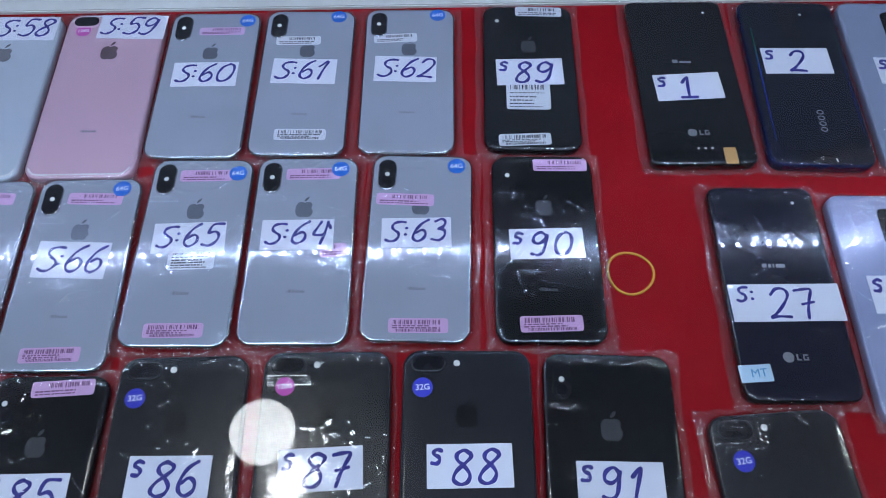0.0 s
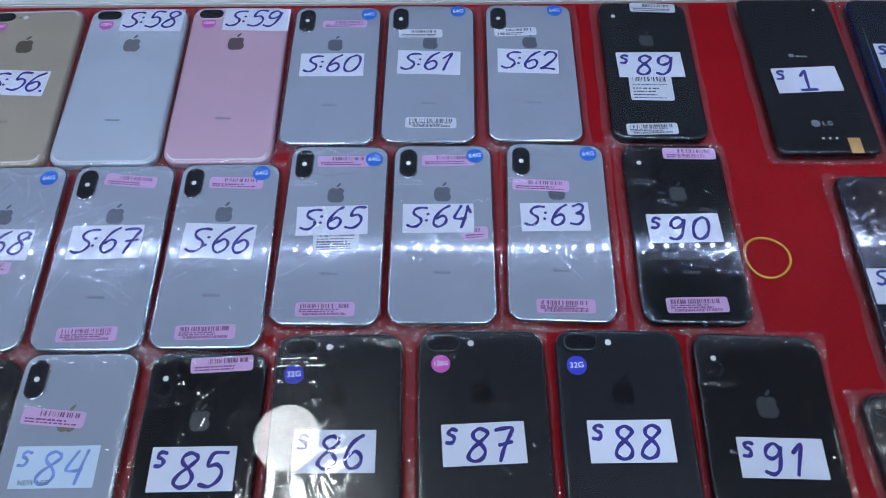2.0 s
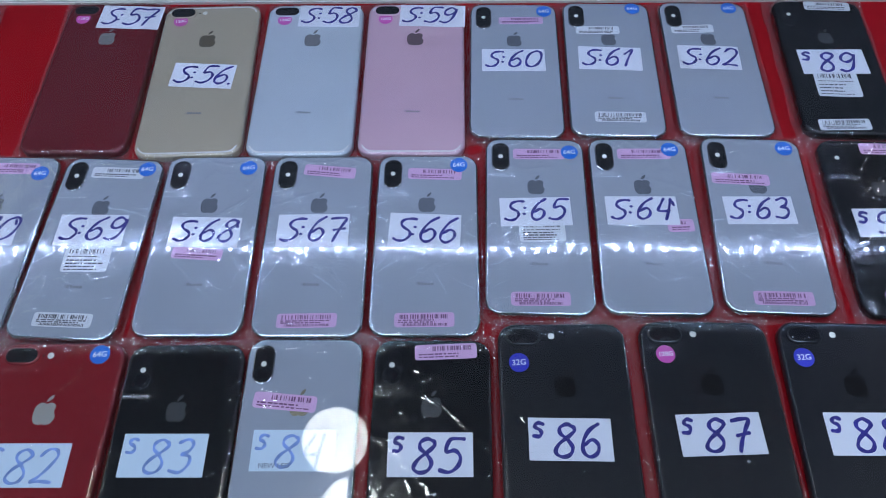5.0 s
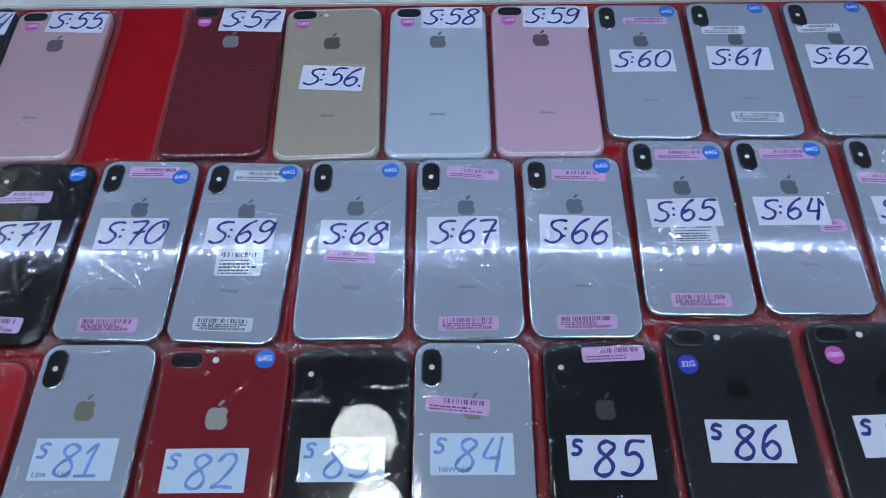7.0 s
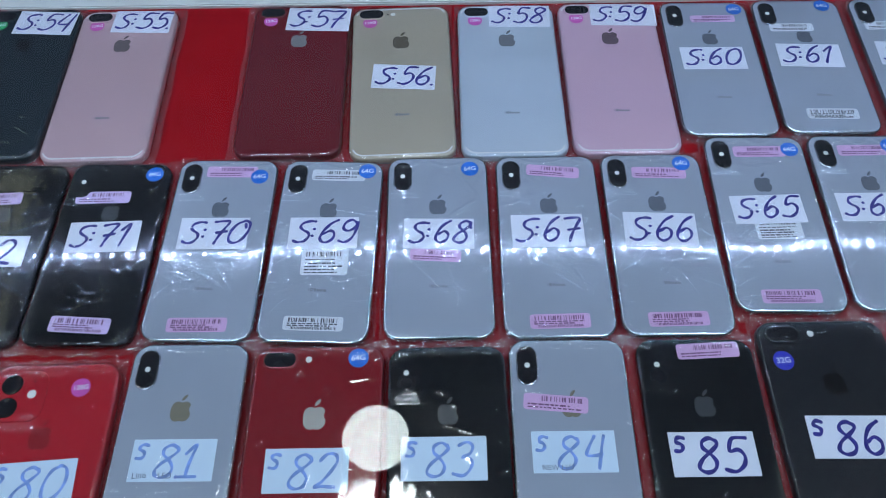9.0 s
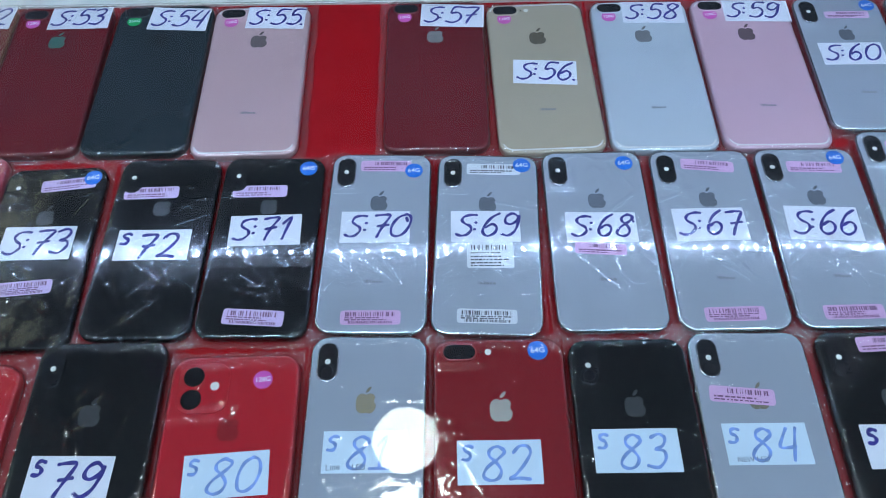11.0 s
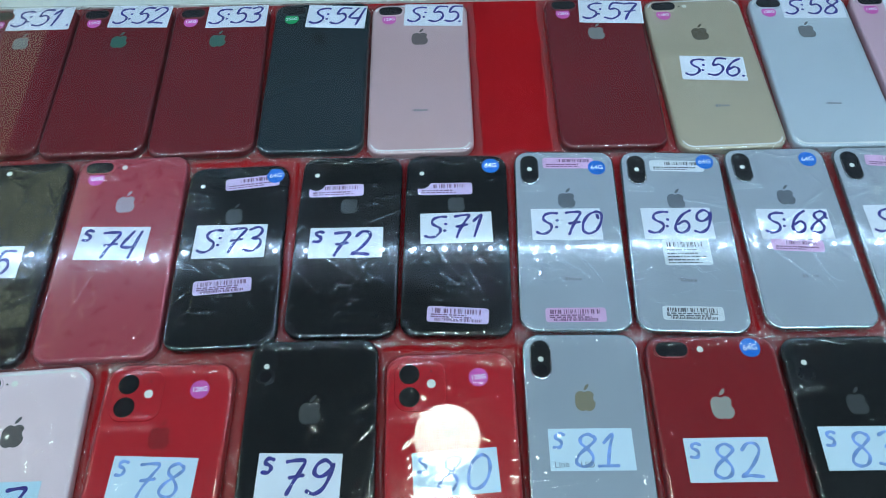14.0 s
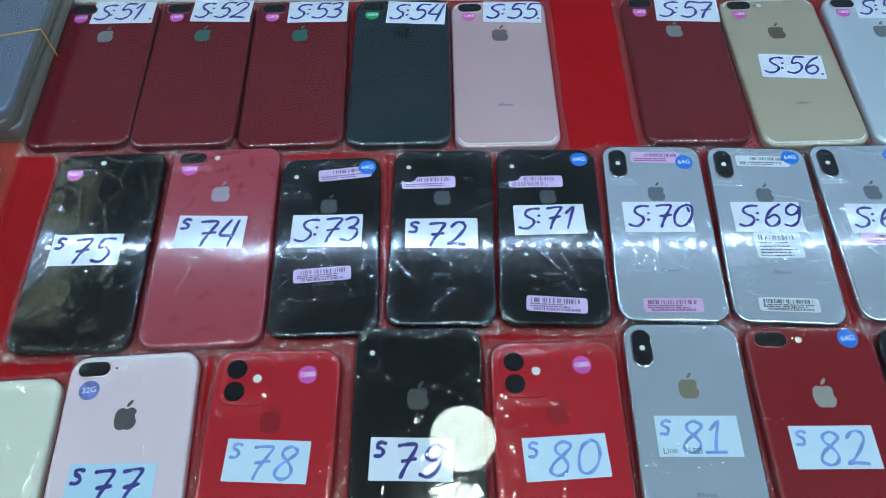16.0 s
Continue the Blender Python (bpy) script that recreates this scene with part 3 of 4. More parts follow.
def add_lens(parent, u, v, z, r, ring):
    lens = add_part("lens", shared(("ring", r, ring.name), lambda: disc_mesh("lens_ring", r, 0, 0.5, ring, 24, 0.25)), parent, (u, v, z))
    add_part("lens_glass", shared(("lens", r), lambda: disc_mesh("lens_glass", r * 0.72, 0, 0.12, LENS_GLASS, 20, 0.15)), lens, (0, 0, 0.5))


def add_camera(phone, style, w, l, top, key):
    pale = key not in ("black_glass", "graphite", "blue_black", "teal_black")
    ring = STEEL if pale else DARK_STEEL
    if style == "pill":
        bump = add_part("camera_bump", shared(("pill", ring.name), lambda: lofted("camera_bump", 12.0, 24.5, 6.0, [(-0.5, 0), (-0.5, 0.7), (0, 1.0)], ring)), phone, (-w / 2 + 11.0, l / 2 - 17.5, top - 0.05))
        add_part("cover", shared("pill_cover", lambda: lofted("cover", 11.4, 23.9, 5.7, [(0, 0), (0, 0.06)], CAMERA_BLACK, smooth=False)), bump, (0, 0, 1.0))
        for dv in (6.6, -6.6):
            add_part("lens_glass", shared("pill_lens", lambda: disc_mesh("lens_glass", 3.6, 0, 0.12, LENS_GLASS, 22, 0.2)), bump, (0, dv, 1.07))
        add_part("flash", shared("flash", lambda: disc_mesh("flash", 1.7, 0, 0.12, FLASH, 16)), bump, (0, 0, 1.07))
    elif style == "twin":
        bump = add_part("camera_bump", shared(("twin", key), lambda: lofted("camera_bump", 20.5, 10.5, 5.2, [(-0.5, 0), (-0.4, 0.7), (0, 1.1)], EDGES[key])), phone, (-w / 2 + 15.5, l / 2 - 9.2, top - 0.05))
        add_part("cover", shared("twin_cover", lambda: lofted("cover", 19.4, 9.4, 4.7, [(0, 0), (0, 0.06)], CAMERA_BLACK, smooth=False)), bump, (0, 0, 1.1))
        for du in (-4.8, 4.8):
            add_part("lens_glass", shared("twin_lens", lambda: disc_mesh("lens_glass", 3.5, 0, 0.12, LENS_GLASS, 22, 0.2)), bump, (du, 0, 1.17))
        add_part("flash", shared("twin_flash", lambda: disc_mesh("flash", 2.0, 0, 0.12, FLASH, 16)), phone, (-w / 2 + 33.0, l / 2 - 9.0, top + 0.03))
        add_part("microphone", shared("mic", lambda: disc_mesh("microphone", 0.7, 0, 0.06, CAMERA_BLACK, 10)), phone, (-w / 2 + 28.6, l / 2 - 9.0, top + 0.03))
    elif style == "square":
        bump = add_part("camera_bump", shared(("square", key), lambda: lofted("camera_bump", 30, 31, 8, [(-0.3, 0), (-0.2, 0.5), (0.3, 0.7)], BACKS[key])), phone, (-w / 2 + 20.5, l / 2 - 20.5, top - 0.05))
        for dv in (7.2, -7.0):
            add_lens(bump, -6.3, dv, 0.65, 6.3, DARK_STEEL)
        add_part("flash", shared("square_flash", lambda: disc_mesh("flash", 2.7, 0, 0.12, FLASH, 18)), bump, (6.8, 1.0, 0.72))
        add_part("microphone", shared("mic", lambda: disc_mesh("microphone", 0.7, 0, 0.06, CAMERA_BLACK, 10)), bump, (6.8, 9.0, 0.72))
    elif style == "capsule":
        bump = add_part("camera_bump", lofted("camera_bump", 13.5, 38, 6.7, [(-0.3, 0), (0, 0.5)], DARK_STEEL), phone, (0, l / 2 - 22, top - 0.05))
        add_part("cover", lofted("cover", 12.6, 37.1, 6.3, [(0, 0), (0, 0.06)], CAMERA_BLACK, smooth=False), bump, (0, 0, 0.5))
        for dv in (12, 1, -10):
            add_part("lens_glass", shared("pill_lens", lambda: disc_mesh("lens_glass", 3.6, 0, 0.12, LENS_GLASS, 22, 0.2)), bump, (0, dv, 0.57))
        add_part("flash", shared("small_flash", lambda: disc_mesh("flash", 1.1, 0, 0.1, FLASH, 14)), phone, (11, l / 2 - 14, top + 0.03))
    elif style == "centre":
        bump = add_part("camera_bump", lofted("camera_bump", 17, 31, 4.5, [(-0.3, 0), (0, 0.6)], DARK_STEEL), phone, (3, l / 2 - 27, top - 0.05))
        add_part("cover", lofted("cover", 16, 30, 4, [(0, 0), (0, 0.06)], CAMERA_BLACK, smooth=False), bump, (0, 0, 0.6))
        for dv in (7, -6):
            add_lens(bump, 0, dv, 0.68, 5.2, DARK_STEEL)
    elif style == "none":
        for du, dv, r in ((-22, 13, 3.2), (-8, 13, 3.2), (4, 13, 3.2)):
            add_part("lens_glass", shared("flat_lens", lambda: disc_mesh("lens_glass", 3.0, 0, 0.05, LENS_GLASS, 22)), phone, (du + 4, l / 2 - dv, top + 0.02))
        add_part("flash", shared("small_flash", lambda: disc_mesh("flash", 1.1, 0, 0.1, FLASH, 14)), phone, (w / 2 - 15, l / 2 - 13, top + 0.03))


PRINT_PALE = material("pale_wordmark", (0.30, 0.31, 0.33), 0.3, 0.3)
PRINT_DIM = material("dim_wordmark", (0.07, 0.072, 0.08), 0.3, 0.2)
PRINT_GREY = material("grey_wordmark", (0.22, 0.23, 0.26), 0.4)
PRINT_DARK = material("dark_wordmark", (0.05, 0.05, 0.055), 0.4)


def add_marks(phone, kind, key, w, l, top, emblem):
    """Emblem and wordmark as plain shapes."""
    if kind in ("X", "P", "E", "M") and emblem:
        at = 45.5 if key == "deep_red" else {"X": 43.2, "P": 41.5, "E": 46.0, "M": 47.0}[kind]
        size = {"X": 12.6, "P": 14.0, "E": 13.5, "M": 13.5}[kind]
        mat = emblem if emblem is not True else EMBLEMS[key]
        add_part("emblem", shared(("emblem", size, mat.name), lambda: emblem_mesh("emblem", size, mat)), phone, (0, l / 2 - at, top + 0.02))
        if key not in ("graphite", "dark_red", "teal_black", "bright_red", "coral_red", "deep_red"):
            mat = PRINT_DIM if key == "black_glass" else PRINT_GREY
            boxes = [(-6.6, 0, -6.1, 2.0), (-5.4, -0.2, -3.6, 2.2), (-3.0, -0.2, -1.6, 2.2), (-1.1, -0.2, 0.7, 1.6), (1.2, -0.2, 2.7, 1.6), (3.2, -0.2, 5.0, 1.6)]
            add_part("wordmark", shared(("word", mat.name), lambda: bars_mesh("wordmark", boxes, 0.03, mat)), phone, (0.5, -l / 2 + (36 if kind == "X" else 40), top + 0.02))
    if kind in ("V", "G"):
        add_part("emblem", shared("round_mark", lambda: disc_mesh("emblem", 3.4, 0, 0.05, PRINT_PALE, 24)), phone, (-5, -l / 2 + 28, top + 0.02))
        add_part("wordmark", shared("round_word", lambda: bars_mesh("wordmark", [(0, -2, 1, 2), (1, -2, 2.8, -1.2), (4.0, -2, 7.4, -1.1), (4.0, 1.1, 7.4, 2), (4.0, -1.1, 4.9, 1.1), (6.4, -1.1, 7.4, 0.2)], 0.03, PRINT_PALE)), phone, (0, -l / 2 + 28, top + 0.02))
        if kind == "V":
            add_part("wordmark", bars_mesh("wordmark", [(-7, -1, -3, 2.4), (-1.6, -1, 1.6, 0.8), (2, -1, 7, 0.6)], 0.03, PRINT_PALE), phone, (-2, 6.5 + 9, top + 0.02))
            for i in range(3):
                add_part("pin", shared("pin", lambda: disc_mesh("pin", 0.9, 0, 0.08, FLASH, 12)), phone, (-3 + 5 * i, -l / 2 + 14, top + 0.02))
            add_part("warranty_tag", lofted("warranty_tag", 9, 14, 0.6, [(0, 0), (0, 0.1)], GOLD_TAG, smooth=False, n=3), phone, (19, -l / 2 + 7.4, top + 0.05), 0, "gold paper seal")
    if kind == "G":
        add_part("wordmark", bars_mesh("wordmark", [(-9, -1.4, -6, 1.4), (-5, -1.4, -3, 1.0), (-2, -1.4, -1, 1.4), (0, -1.4, 6, 1.2)], 0.03, PRINT_PALE), phone, (0, 15, top + 0.02))
        tag = add_part("tag", lofted("tag", 20, 11, 0.6, [(0, 0), (0, 0.1)], PAPER_BLUE, smooth=False, n=3), phone, (-27, -l / 2 + 17.5, top + 0.05), 4, "pale blue printed tag")
        add_part("print", text_mesh("MT", 7.5, material("blue_print", (0.05, 0.30, 0.55), 0.5)), tag, (2, 0, 0.12))
    if key in ("rose_gold", "gold", "pale_blue", "pink", "blush"):
        for end in (1, -1):
            add_part("antenna_line", shared(("antenna", end), lambda: antenna_mesh(w, l, 11.0, end)), phone, (0, 0, top), 0, "pale plastic antenna line")
    if kind == "O":
        lacquer = iridescent("iridescent_lacquer")
        for sx, wide in ((-1, 6.0), (1, 2.2)):
            rows = [(sx * (w / 2 - 1.5 - wide * t), y, top - 0.55 * (1 - t) ** 2 + 0.03) for y in np.linspace(-l / 2 + 9, l / 2 - 9, 14) for t in (0, 0.35, 0.7, 1)]
            quads = [(4 * i + j, 4 * i + j + 1, 4 * i + j + 5, 4 * i + j + 4) for i in range(13) for j in range(3)]
            add_part("curved_edge", mesh_of("curved_edge", [(a * MM, b * MM, c * MM) for a, b, c in rows], [q if sx < 0 else q[::-1] for q in quads], lacquer, True), phone, (0, 0, 0), 0, "iridescent green to blue edge")
        for i in range(4):
            ring = bpy.data.meshes.new("wordmark")
            bm = bmesh.new()
            n = 20
            a = [bm.verts.new((2.6 * MM * math.cos(2 * math.pi * k / n), 2.1 * MM * math.sin(2 * math.pi * k / n), 0.03 * MM)) for k in range(n)]
            b = [bm.verts.new((1.8 * MM * math.cos(2 * math.pi * k / n), 1.3 * MM * math.sin(2 * math.pi * k / n), 0.03 * MM)) for k in range(n)]
            for k in range(n):
                bm.faces.new((a[k], a[(k + 1) % n], b[(k + 1) % n], b[k]))
            bm.to_mesh(ring)
            bm.free()
            ring.materials.append(PRINT_PALE)
            add_part("wordmark", ring, phone, (6, -l / 2 + 32 + 5.2 * i, top + 0.02))
        add_part("hole_sticker", shared("hole", lambda: disc_mesh("hole_sticker", 2.6, 0, 0.1, CAMERA_BLACK, 16)), phone, (23, -l / 2 + 15, top + 0.03))


ANTENNA = grain(material("antenna_plastic", (0.78, 0.77, 0.76), 0.35), 30, 0.05)


def antenna_mesh(w, l, r, end):
    """A thin plastic line that follows the rounded end of the back."""
    outer, inner = outline(w, l, r, 2.4), outline(w, l, r, 3.7)
    keep = [i for i, p in enumerate(outer) if p[1] * end > l / 2 - 9]
    a, b = [outer[i] for i in keep], [inner[i] for i in keep]
    n = len(a)
    verts = [(x * MM, y * MM, 0.05 * MM) for x, y in a + b]
    faces = [(i, i + 1, n + i + 1, n + i) for i in range(n - 1)]
    return mesh_of("antenna_line", verts, faces, ANTENNA)


def iridescent(name):
    """Lacquer that runs from green to deep blue along the edge."""
    m = material(name, (0.02, 0.05, 0.4), 0.18, 0.3, 1.0)
    nt = m.node_tree
    pos, sep, ramp = nt.nodes.new("ShaderNodeTexCoord"), nt.nodes.new("ShaderNodeSeparateXYZ"), nt.nodes.new("ShaderNodeValToRGB")
    span = nt.nodes.new("ShaderNodeMapRange")
    span.inputs["From Min"].default_value, span.inputs["From Max"].default_value = -0.075, 0.075
    nt.links.new(pos.outputs["Object"], sep.inputs[0])
    nt.links.new(sep.outputs["Y"], span.inputs["Value"])
    nt.links.new(span.outputs["Result"], ramp.inputs["Fac"])
    e = ramp.color_ramp.elements
    e[0].position, e[0].color = 0.1, (0.010, 0.03, 0.10, 1)
    e[1].position, e[1].color = 0.95, (0.012, 0.02, 0.03, 1)
    for at, col in ((0.35, (0.012, 0.025, 0.32, 1)), (0.55, (0.01, 0.06, 0.40, 1)), (0.72, (0.012, 0.17, 0.11, 1))):
        k = e.new(at)
        k.color = col
    nt.links.new(ramp.outputs["Color"], nt.nodes["Principled BSDF"].inputs["Base Color"])
    return m


def phone_body(name, kind, key):
    """Edge band and back of a phone, lying on its screen."""
    w, l, th, r, style = KINDS[kind]
    root = new(name)
    add_part("frame", shared(("band", kind, key), lambda: lofted("frame", w, l, r, [(1.6, 0.02), (0.6, 0.35), (0.1, 1.5), (0, th * 0.5), (0.1, th - 1.9), (0.55, th - 0.8), (1.15, th - 0.35)], EDGES[key], cap=True, floor=True)), root)
    add_part("back", shared(("back", kind, key), lambda: lofted("back", w, l, r, [(1.2, th - 0.6), (1.3, th - 0.28), (1.9, th - 0.10), (3.2, th), (3.4, th)], BACKS[key])), root)
    return root


# number, kind, x, y (mm), turn, then the paper label: x, y on the phone, width, height, turn
LAYOUT = [
    ("51", "P", -981.1, 356.9, 2.7, (9.9, 65.9, 52.4, 26.6, -2.1)),
    ("52", "P", -901.0, 356.8, 1.8, (12.5, 66.6, 50.2, 26.1, -3.3)),
    ("53", "P", -819.7, 356.0, 2.2, (13.1, 65.2, 49.9, 25.4, -1.3)),
    ("54", "P", -737.5, 356.4, 0.7, (11.9, 62.5, 49.0, 26.5, -3.9)),
    ("55", "P", -656.5, 353.8, 1.1, (11.5, 64.8, 48.0, 25.3, -2.9)),
    ("57", "P", -514.7, 356.5, 0.5, (14.2, 62.1, 51.7, 26.6, -3.2)),
    ("56", "P", -431.6, 353.4, 1.9, (1.7, -0.4, 49.1, 25.2, -5.1)),
    ("58", "P", -347.8, 353.9, 0.2, (11.3, 65.2, 49.9, 24.9, -1.4)),
    ("59", "P", -265.4, 354.7, -0.1, (13.4, 64.4, 53.4, 24.9, -1.8)),
    ("60", "X", -186.6, 362.1, -1.0, (-1.1, 6.4, 49.6, 23.9, 0.7)),
    ("61", "X", -111.3, 363.0, -1.4, (-0.7, 7.0, 49.2, 24.7, -1.1)),
    ("62", "X", -31.9, 363.0, -1.1, (-2.5, 7.6, 47.6, 25.2, -1.5)),
    ("89", "X", 61.0, 364.0, -1.9, (-0.2, 1.8, 51.0, 25.9, 1.9)),
    ("1", "V", 180.0, 357.3, -0.4, (-0.8, -9.0, 50.4, 25.2, 3.0)),
    ("2", "O", 266.4, 354.1, -2.4, (-1.1, 17.2, 51.6, 25.7, 1.2)),
    ("3", "N", 347.2, 352.1, -1.8, (2.8, 8.3, 49.8, 25.8, 0.5)),
    ("75", "P", -942.0, 191.0, 2.2, (-3.1, -4.2, 47.7, 24.7, -0.9)),
    ("74", "P", -858.9, 195.1, 2.3, (-3.2, 5.8, 47.4, 26.4, -3.2)),
    ("73", "X", -781.4, 193.6, 2.1, (-0.7, 7.4, 48.5, 26.3, -1.4)),
    ("72", "X", -703.6, 200.6, -0.4, (-0.3, -2.0, 49.3, 23.8, 0.6)),
    ("71", "X", -629.9, 200.8, -0.8, (-0.1, 8.5, 48.5, 24.4, 2.1)),
    ("70", "X", -554.3, 202.9, -1.3, (-1.4, 8.0, 46.9, 25.1, 0.9)),
    ("69", "X", -480.1, 200.9, -2.3, (-1.4, 9.4, 46.7, 24.9, 1.9)),
    ("68", "X", -403.6, 202.8, 0.4, (0.4, 5.9, 47.5, 23.9, -1.4)),
    ("67", "X", -327.5, 202.8, 0.1, (-2.4, 7.2, 48.6, 26.1, 0.6)),
    ("66", "X", -253.1, 203.4, -0.1, (-1.1, 6.4, 48.6, 27.1, -2.5)),
    ("65", "X", -177.7, 218.3, -1.3, (-1.0, 6.9, 48.8, 23.3, 2.4)),
    ("64", "X", -103.1, 218.3, -0.9, (-2.9, 7.8, 48.9, 23.3, 0.8)),
    ("63", "X", -23.9, 218.8, -2.5, (-2.1, 7.4, 47.1, 22.8, 2.5)),
    ("90", "X", 61.3, 216.5, -1.4, (0.2, -0.3, 49.6, 22.8, 1.8)),
    ("27", "G", 209.4, 181.4, -1.4, (1.4, -11.5, 71.2, 26.0, 1.0)),
    ("28", "N", 291.0, 169.6, -1.8, (8.8, 4.5, 67.6, 26.7, 0.7)),
    ("76", "X", -965.5, 22.5, 3.6),
    ("77", "P", -887.8, 31.3, 3.7, (-2.6, -1.1, 50.2, 24.7, -2.6)),
    ("78", "E", -803.1, 36.9, 0.5, (0.3, 6.7, 48.5, 24.5, -2.5)),
    ("79", "M", -716.7, 48.8, 1.0, (-3.6, -3.9, 47.8, 24.8, -1.8)),
    ("80", "E", -633.8, 41.7, 1.1, (1.9, 4.0, 48.2, 25.0, 2.8)),
    ("81", "X", -555.9, 59.2, -0.5, (0.9, -1.0, 47.9, 24.1, 0.5)),
    ("82", "P", -476.3, 48.4, 0.2, (-2.3, 3.4, 47.9, 25.0, 0.2)),
    ("83", "X", -398.0, 55.7, 0.7, (-2.8, 2.0, 48.8, 25.0, -0.5)),
    ("84", "X", -325.9, 59.5, -0.2, (-0.9, 1.3, 47.8, 23.9, 0.4)),
    ("85", "X", -248.0, 58.9, -0.4, (-0.1, -0.2, 48.8, 25.4, 0.6)),
    ("86", "P", -167.7, 62.0, 0.3, (0.1, 5.8, 48.0, 24.9, -0.9)),
    ("87", "P", -80.5, 63.5, -0.2, (-0.3, 7.6, 48.8, 24.6, 2.3)),
    ("88", "P", 3.9, 63.0, -1.3, (1.1, 8.6, 49.7, 25.1, 1.3)),
    ("91", "M", 87.7, 58.8, -2.7, (3.0, 2.0, 49.8, 23.4, 0.6)),
    ("92", "P", 188.7, 20.5, 2.9),
]
LOOKS = {"51": "dark_red", "52": "dark_red", "53": "dark_red", "54": "teal_black", "55": "rose_gold", "57": "dark_red", "56": "gold", "58": "pale_blue", "59": "pink",
         "1": "black_glass", "2": "midnight", "3": "steel_blue", "75": "black_glass", "74": "coral_red", "27": "blue_black", "28": "lavender", "76": "mint", "77": "blush",
         "78": "bright_red", "80": "bright_red", "82": "deep_red", "86": "graphite", "87": "graphite", "88": "graphite", "92": "graphite"}
for code in ("71", "72", "73", "79", "83", "85", "89", "90", "91"):
    LOOKS[code] = "black_glass"
WORDS = {"silver_glass": "silver glass-backed", "black_glass": "black glass-backed", "dark_red": "dark red", "teal_black": "dark teal-black", "rose_gold": "rose gold", "gold": "champagne gold",
         "pale_blue": "pale silver-blue", "pink": "pale pink", "blush": "pale blush pink", "coral_red": "coral red", "bright_red": "bright red", "deep_red": "deep red", "graphite": "matte black",
         "mint": "pale mint green", "midnight": "midnight blue glass-backed", "blue_black": "glossy blue-black", "lavender": "lavender silver", "steel_blue": "steel blue"}
TOP_P, LOW_P = ("pink", 5, 54, 38, 9.5, -2, 2), ("pink", 0, -60, 38, 10, 1, 1)
STICKERS = {
    "60": [("pink", 6, 51, 36, 8, 1, 2)], "61": [("white", -8, 38.5, 35, 9, 1, 2), ("white", 2, -53, 38, 10, 0, 1)], "62": [("white", -11, 39.5, 34, 9, 3, 2)],
    "63": [("pink", -11, 33.5, 40, 9.5, -1, 2), ("pink", 2, -60, 38, 10, 1, 1)], "64": [("pink", 4, 57, 38, 9.5, 1, 2), ("pink", 22, -4, 18, 10, 3, 2)],
    "65": [("pink", 3, 57, 37, 9.5, 1, 2), ("white", 3, -9, 31, 16, 2, 3), LOW_P], "66": [TOP_P, LOW_P], "67": [("pink", 5, 57, 37, 9.5, -6, 2), LOW_P],
    "68": [("pink", -2, -11, 34, 9, -4, 2)], "69": [("white", 4, 58, 38, 9.5, 0, 2), ("white", 2, -13, 31, 20, 2, 3), ("white", 0, -58, 38, 10, 0, 1)],
    "70": [("pink", 3, 60, 36, 9.5, 0, 2), LOW_P], "71": [("lilac", -8, 41, 38, 10, 1, 2), ("lilac", 1, -57, 39, 11, -3, 1)], "72": [("lilac", -10, 41, 38, 10, 2, 2)],
    "73": [("lilac", 10, 56, 38, 10, 5, 2), ("lilac", -2, -27, 38, 10.5, 3, 1)], "89": [("white", 9, 65, 37, 10, -1, 2), ("white", -2, -21, 33, 27, 0, 3), ("white", -6, -62, 38, 10.5, 3, 1)],
    "90": [("pink", 13, 63, 38, 10, 0, 2), ("pink", 0, -58, 40, 11, 2, 1)], "84": [("pink", -9, 30, 38, 10, -5, 2)], "85": [("pink", 8, 63, 38, 10, 3, 2)],
}
DOTS = {code: ("blue", "64G", u, v) for code, u, v in (("60", 25, 62), ("61", 22, 64), ("62", 22, 64), ("63", 24, 62), ("64", 23, 61), ("65", 25, 59), ("66", 22, 62), ("68", 23, 60), ("69", 24, 62),
                                                      ("70", 23, 56), ("71", 24, 61), ("73", 26, 61), ("82", 24, 71))}
DOTS.update({code: ("pink", "128G", -25, 61) for code in ("51", "52", "53", "55", "57", "56", "58", "59", "75", "74")})
DOTS.update({"54": ("green", "256G", -25, 61), "86": ("navy", "32G", -27, 53), "88": ("navy", "32G", -27, 55), "92": ("navy", "32G", -23, 52), "87": ("pink", "128G", -25, 57), "77": ("speckled", "32G", -25, 57),
             "78": ("pink", "128G", 19, 59), "80": ("pink", "128G", 17, 60)})
FADED = ("78", "80", "81", "82", "83", "84")
CRUMPLE = {"88": 0.0, "55": 0.5, "56": 0.55, "58": 0.55, "59": 0.55, "60": 0.35, "61": 0.35, "62": 0.35, "75": 1.7, "77": 1.6, "52": 1.8, "51": 1.4, "72": 1.3, "70": 1.3, "90": 1.2, "78": 1.2, "79": 1.2, "63": 0.7, "64": 0.9}

# ---- the setting ----


def box(name, x0, y0, z0, x1, y1, z1, mat, bevel=0.0):
    bm = bmesh.new()
    bmesh.ops.create_cube(bm, size=1.0)
    for v in bm.verts:
        v.co = ((x0 + x1) / 2 + v.co.x * (x1 - x0), (y0 + y1) / 2 + v.co.y * (y1 - y0), (z0 + z1) / 2 + v.co.z * (z1 - z0))
    if bevel:
        bmesh.ops.bevel(bm, geom=bm.edges[:], offset=bevel, segments=2, affect="EDGES")
    me = bpy.data.meshes.new(name)
    bm.to_mesh(me)
    bm.free()
    me.materials.append(mat)
    return new(name, me)


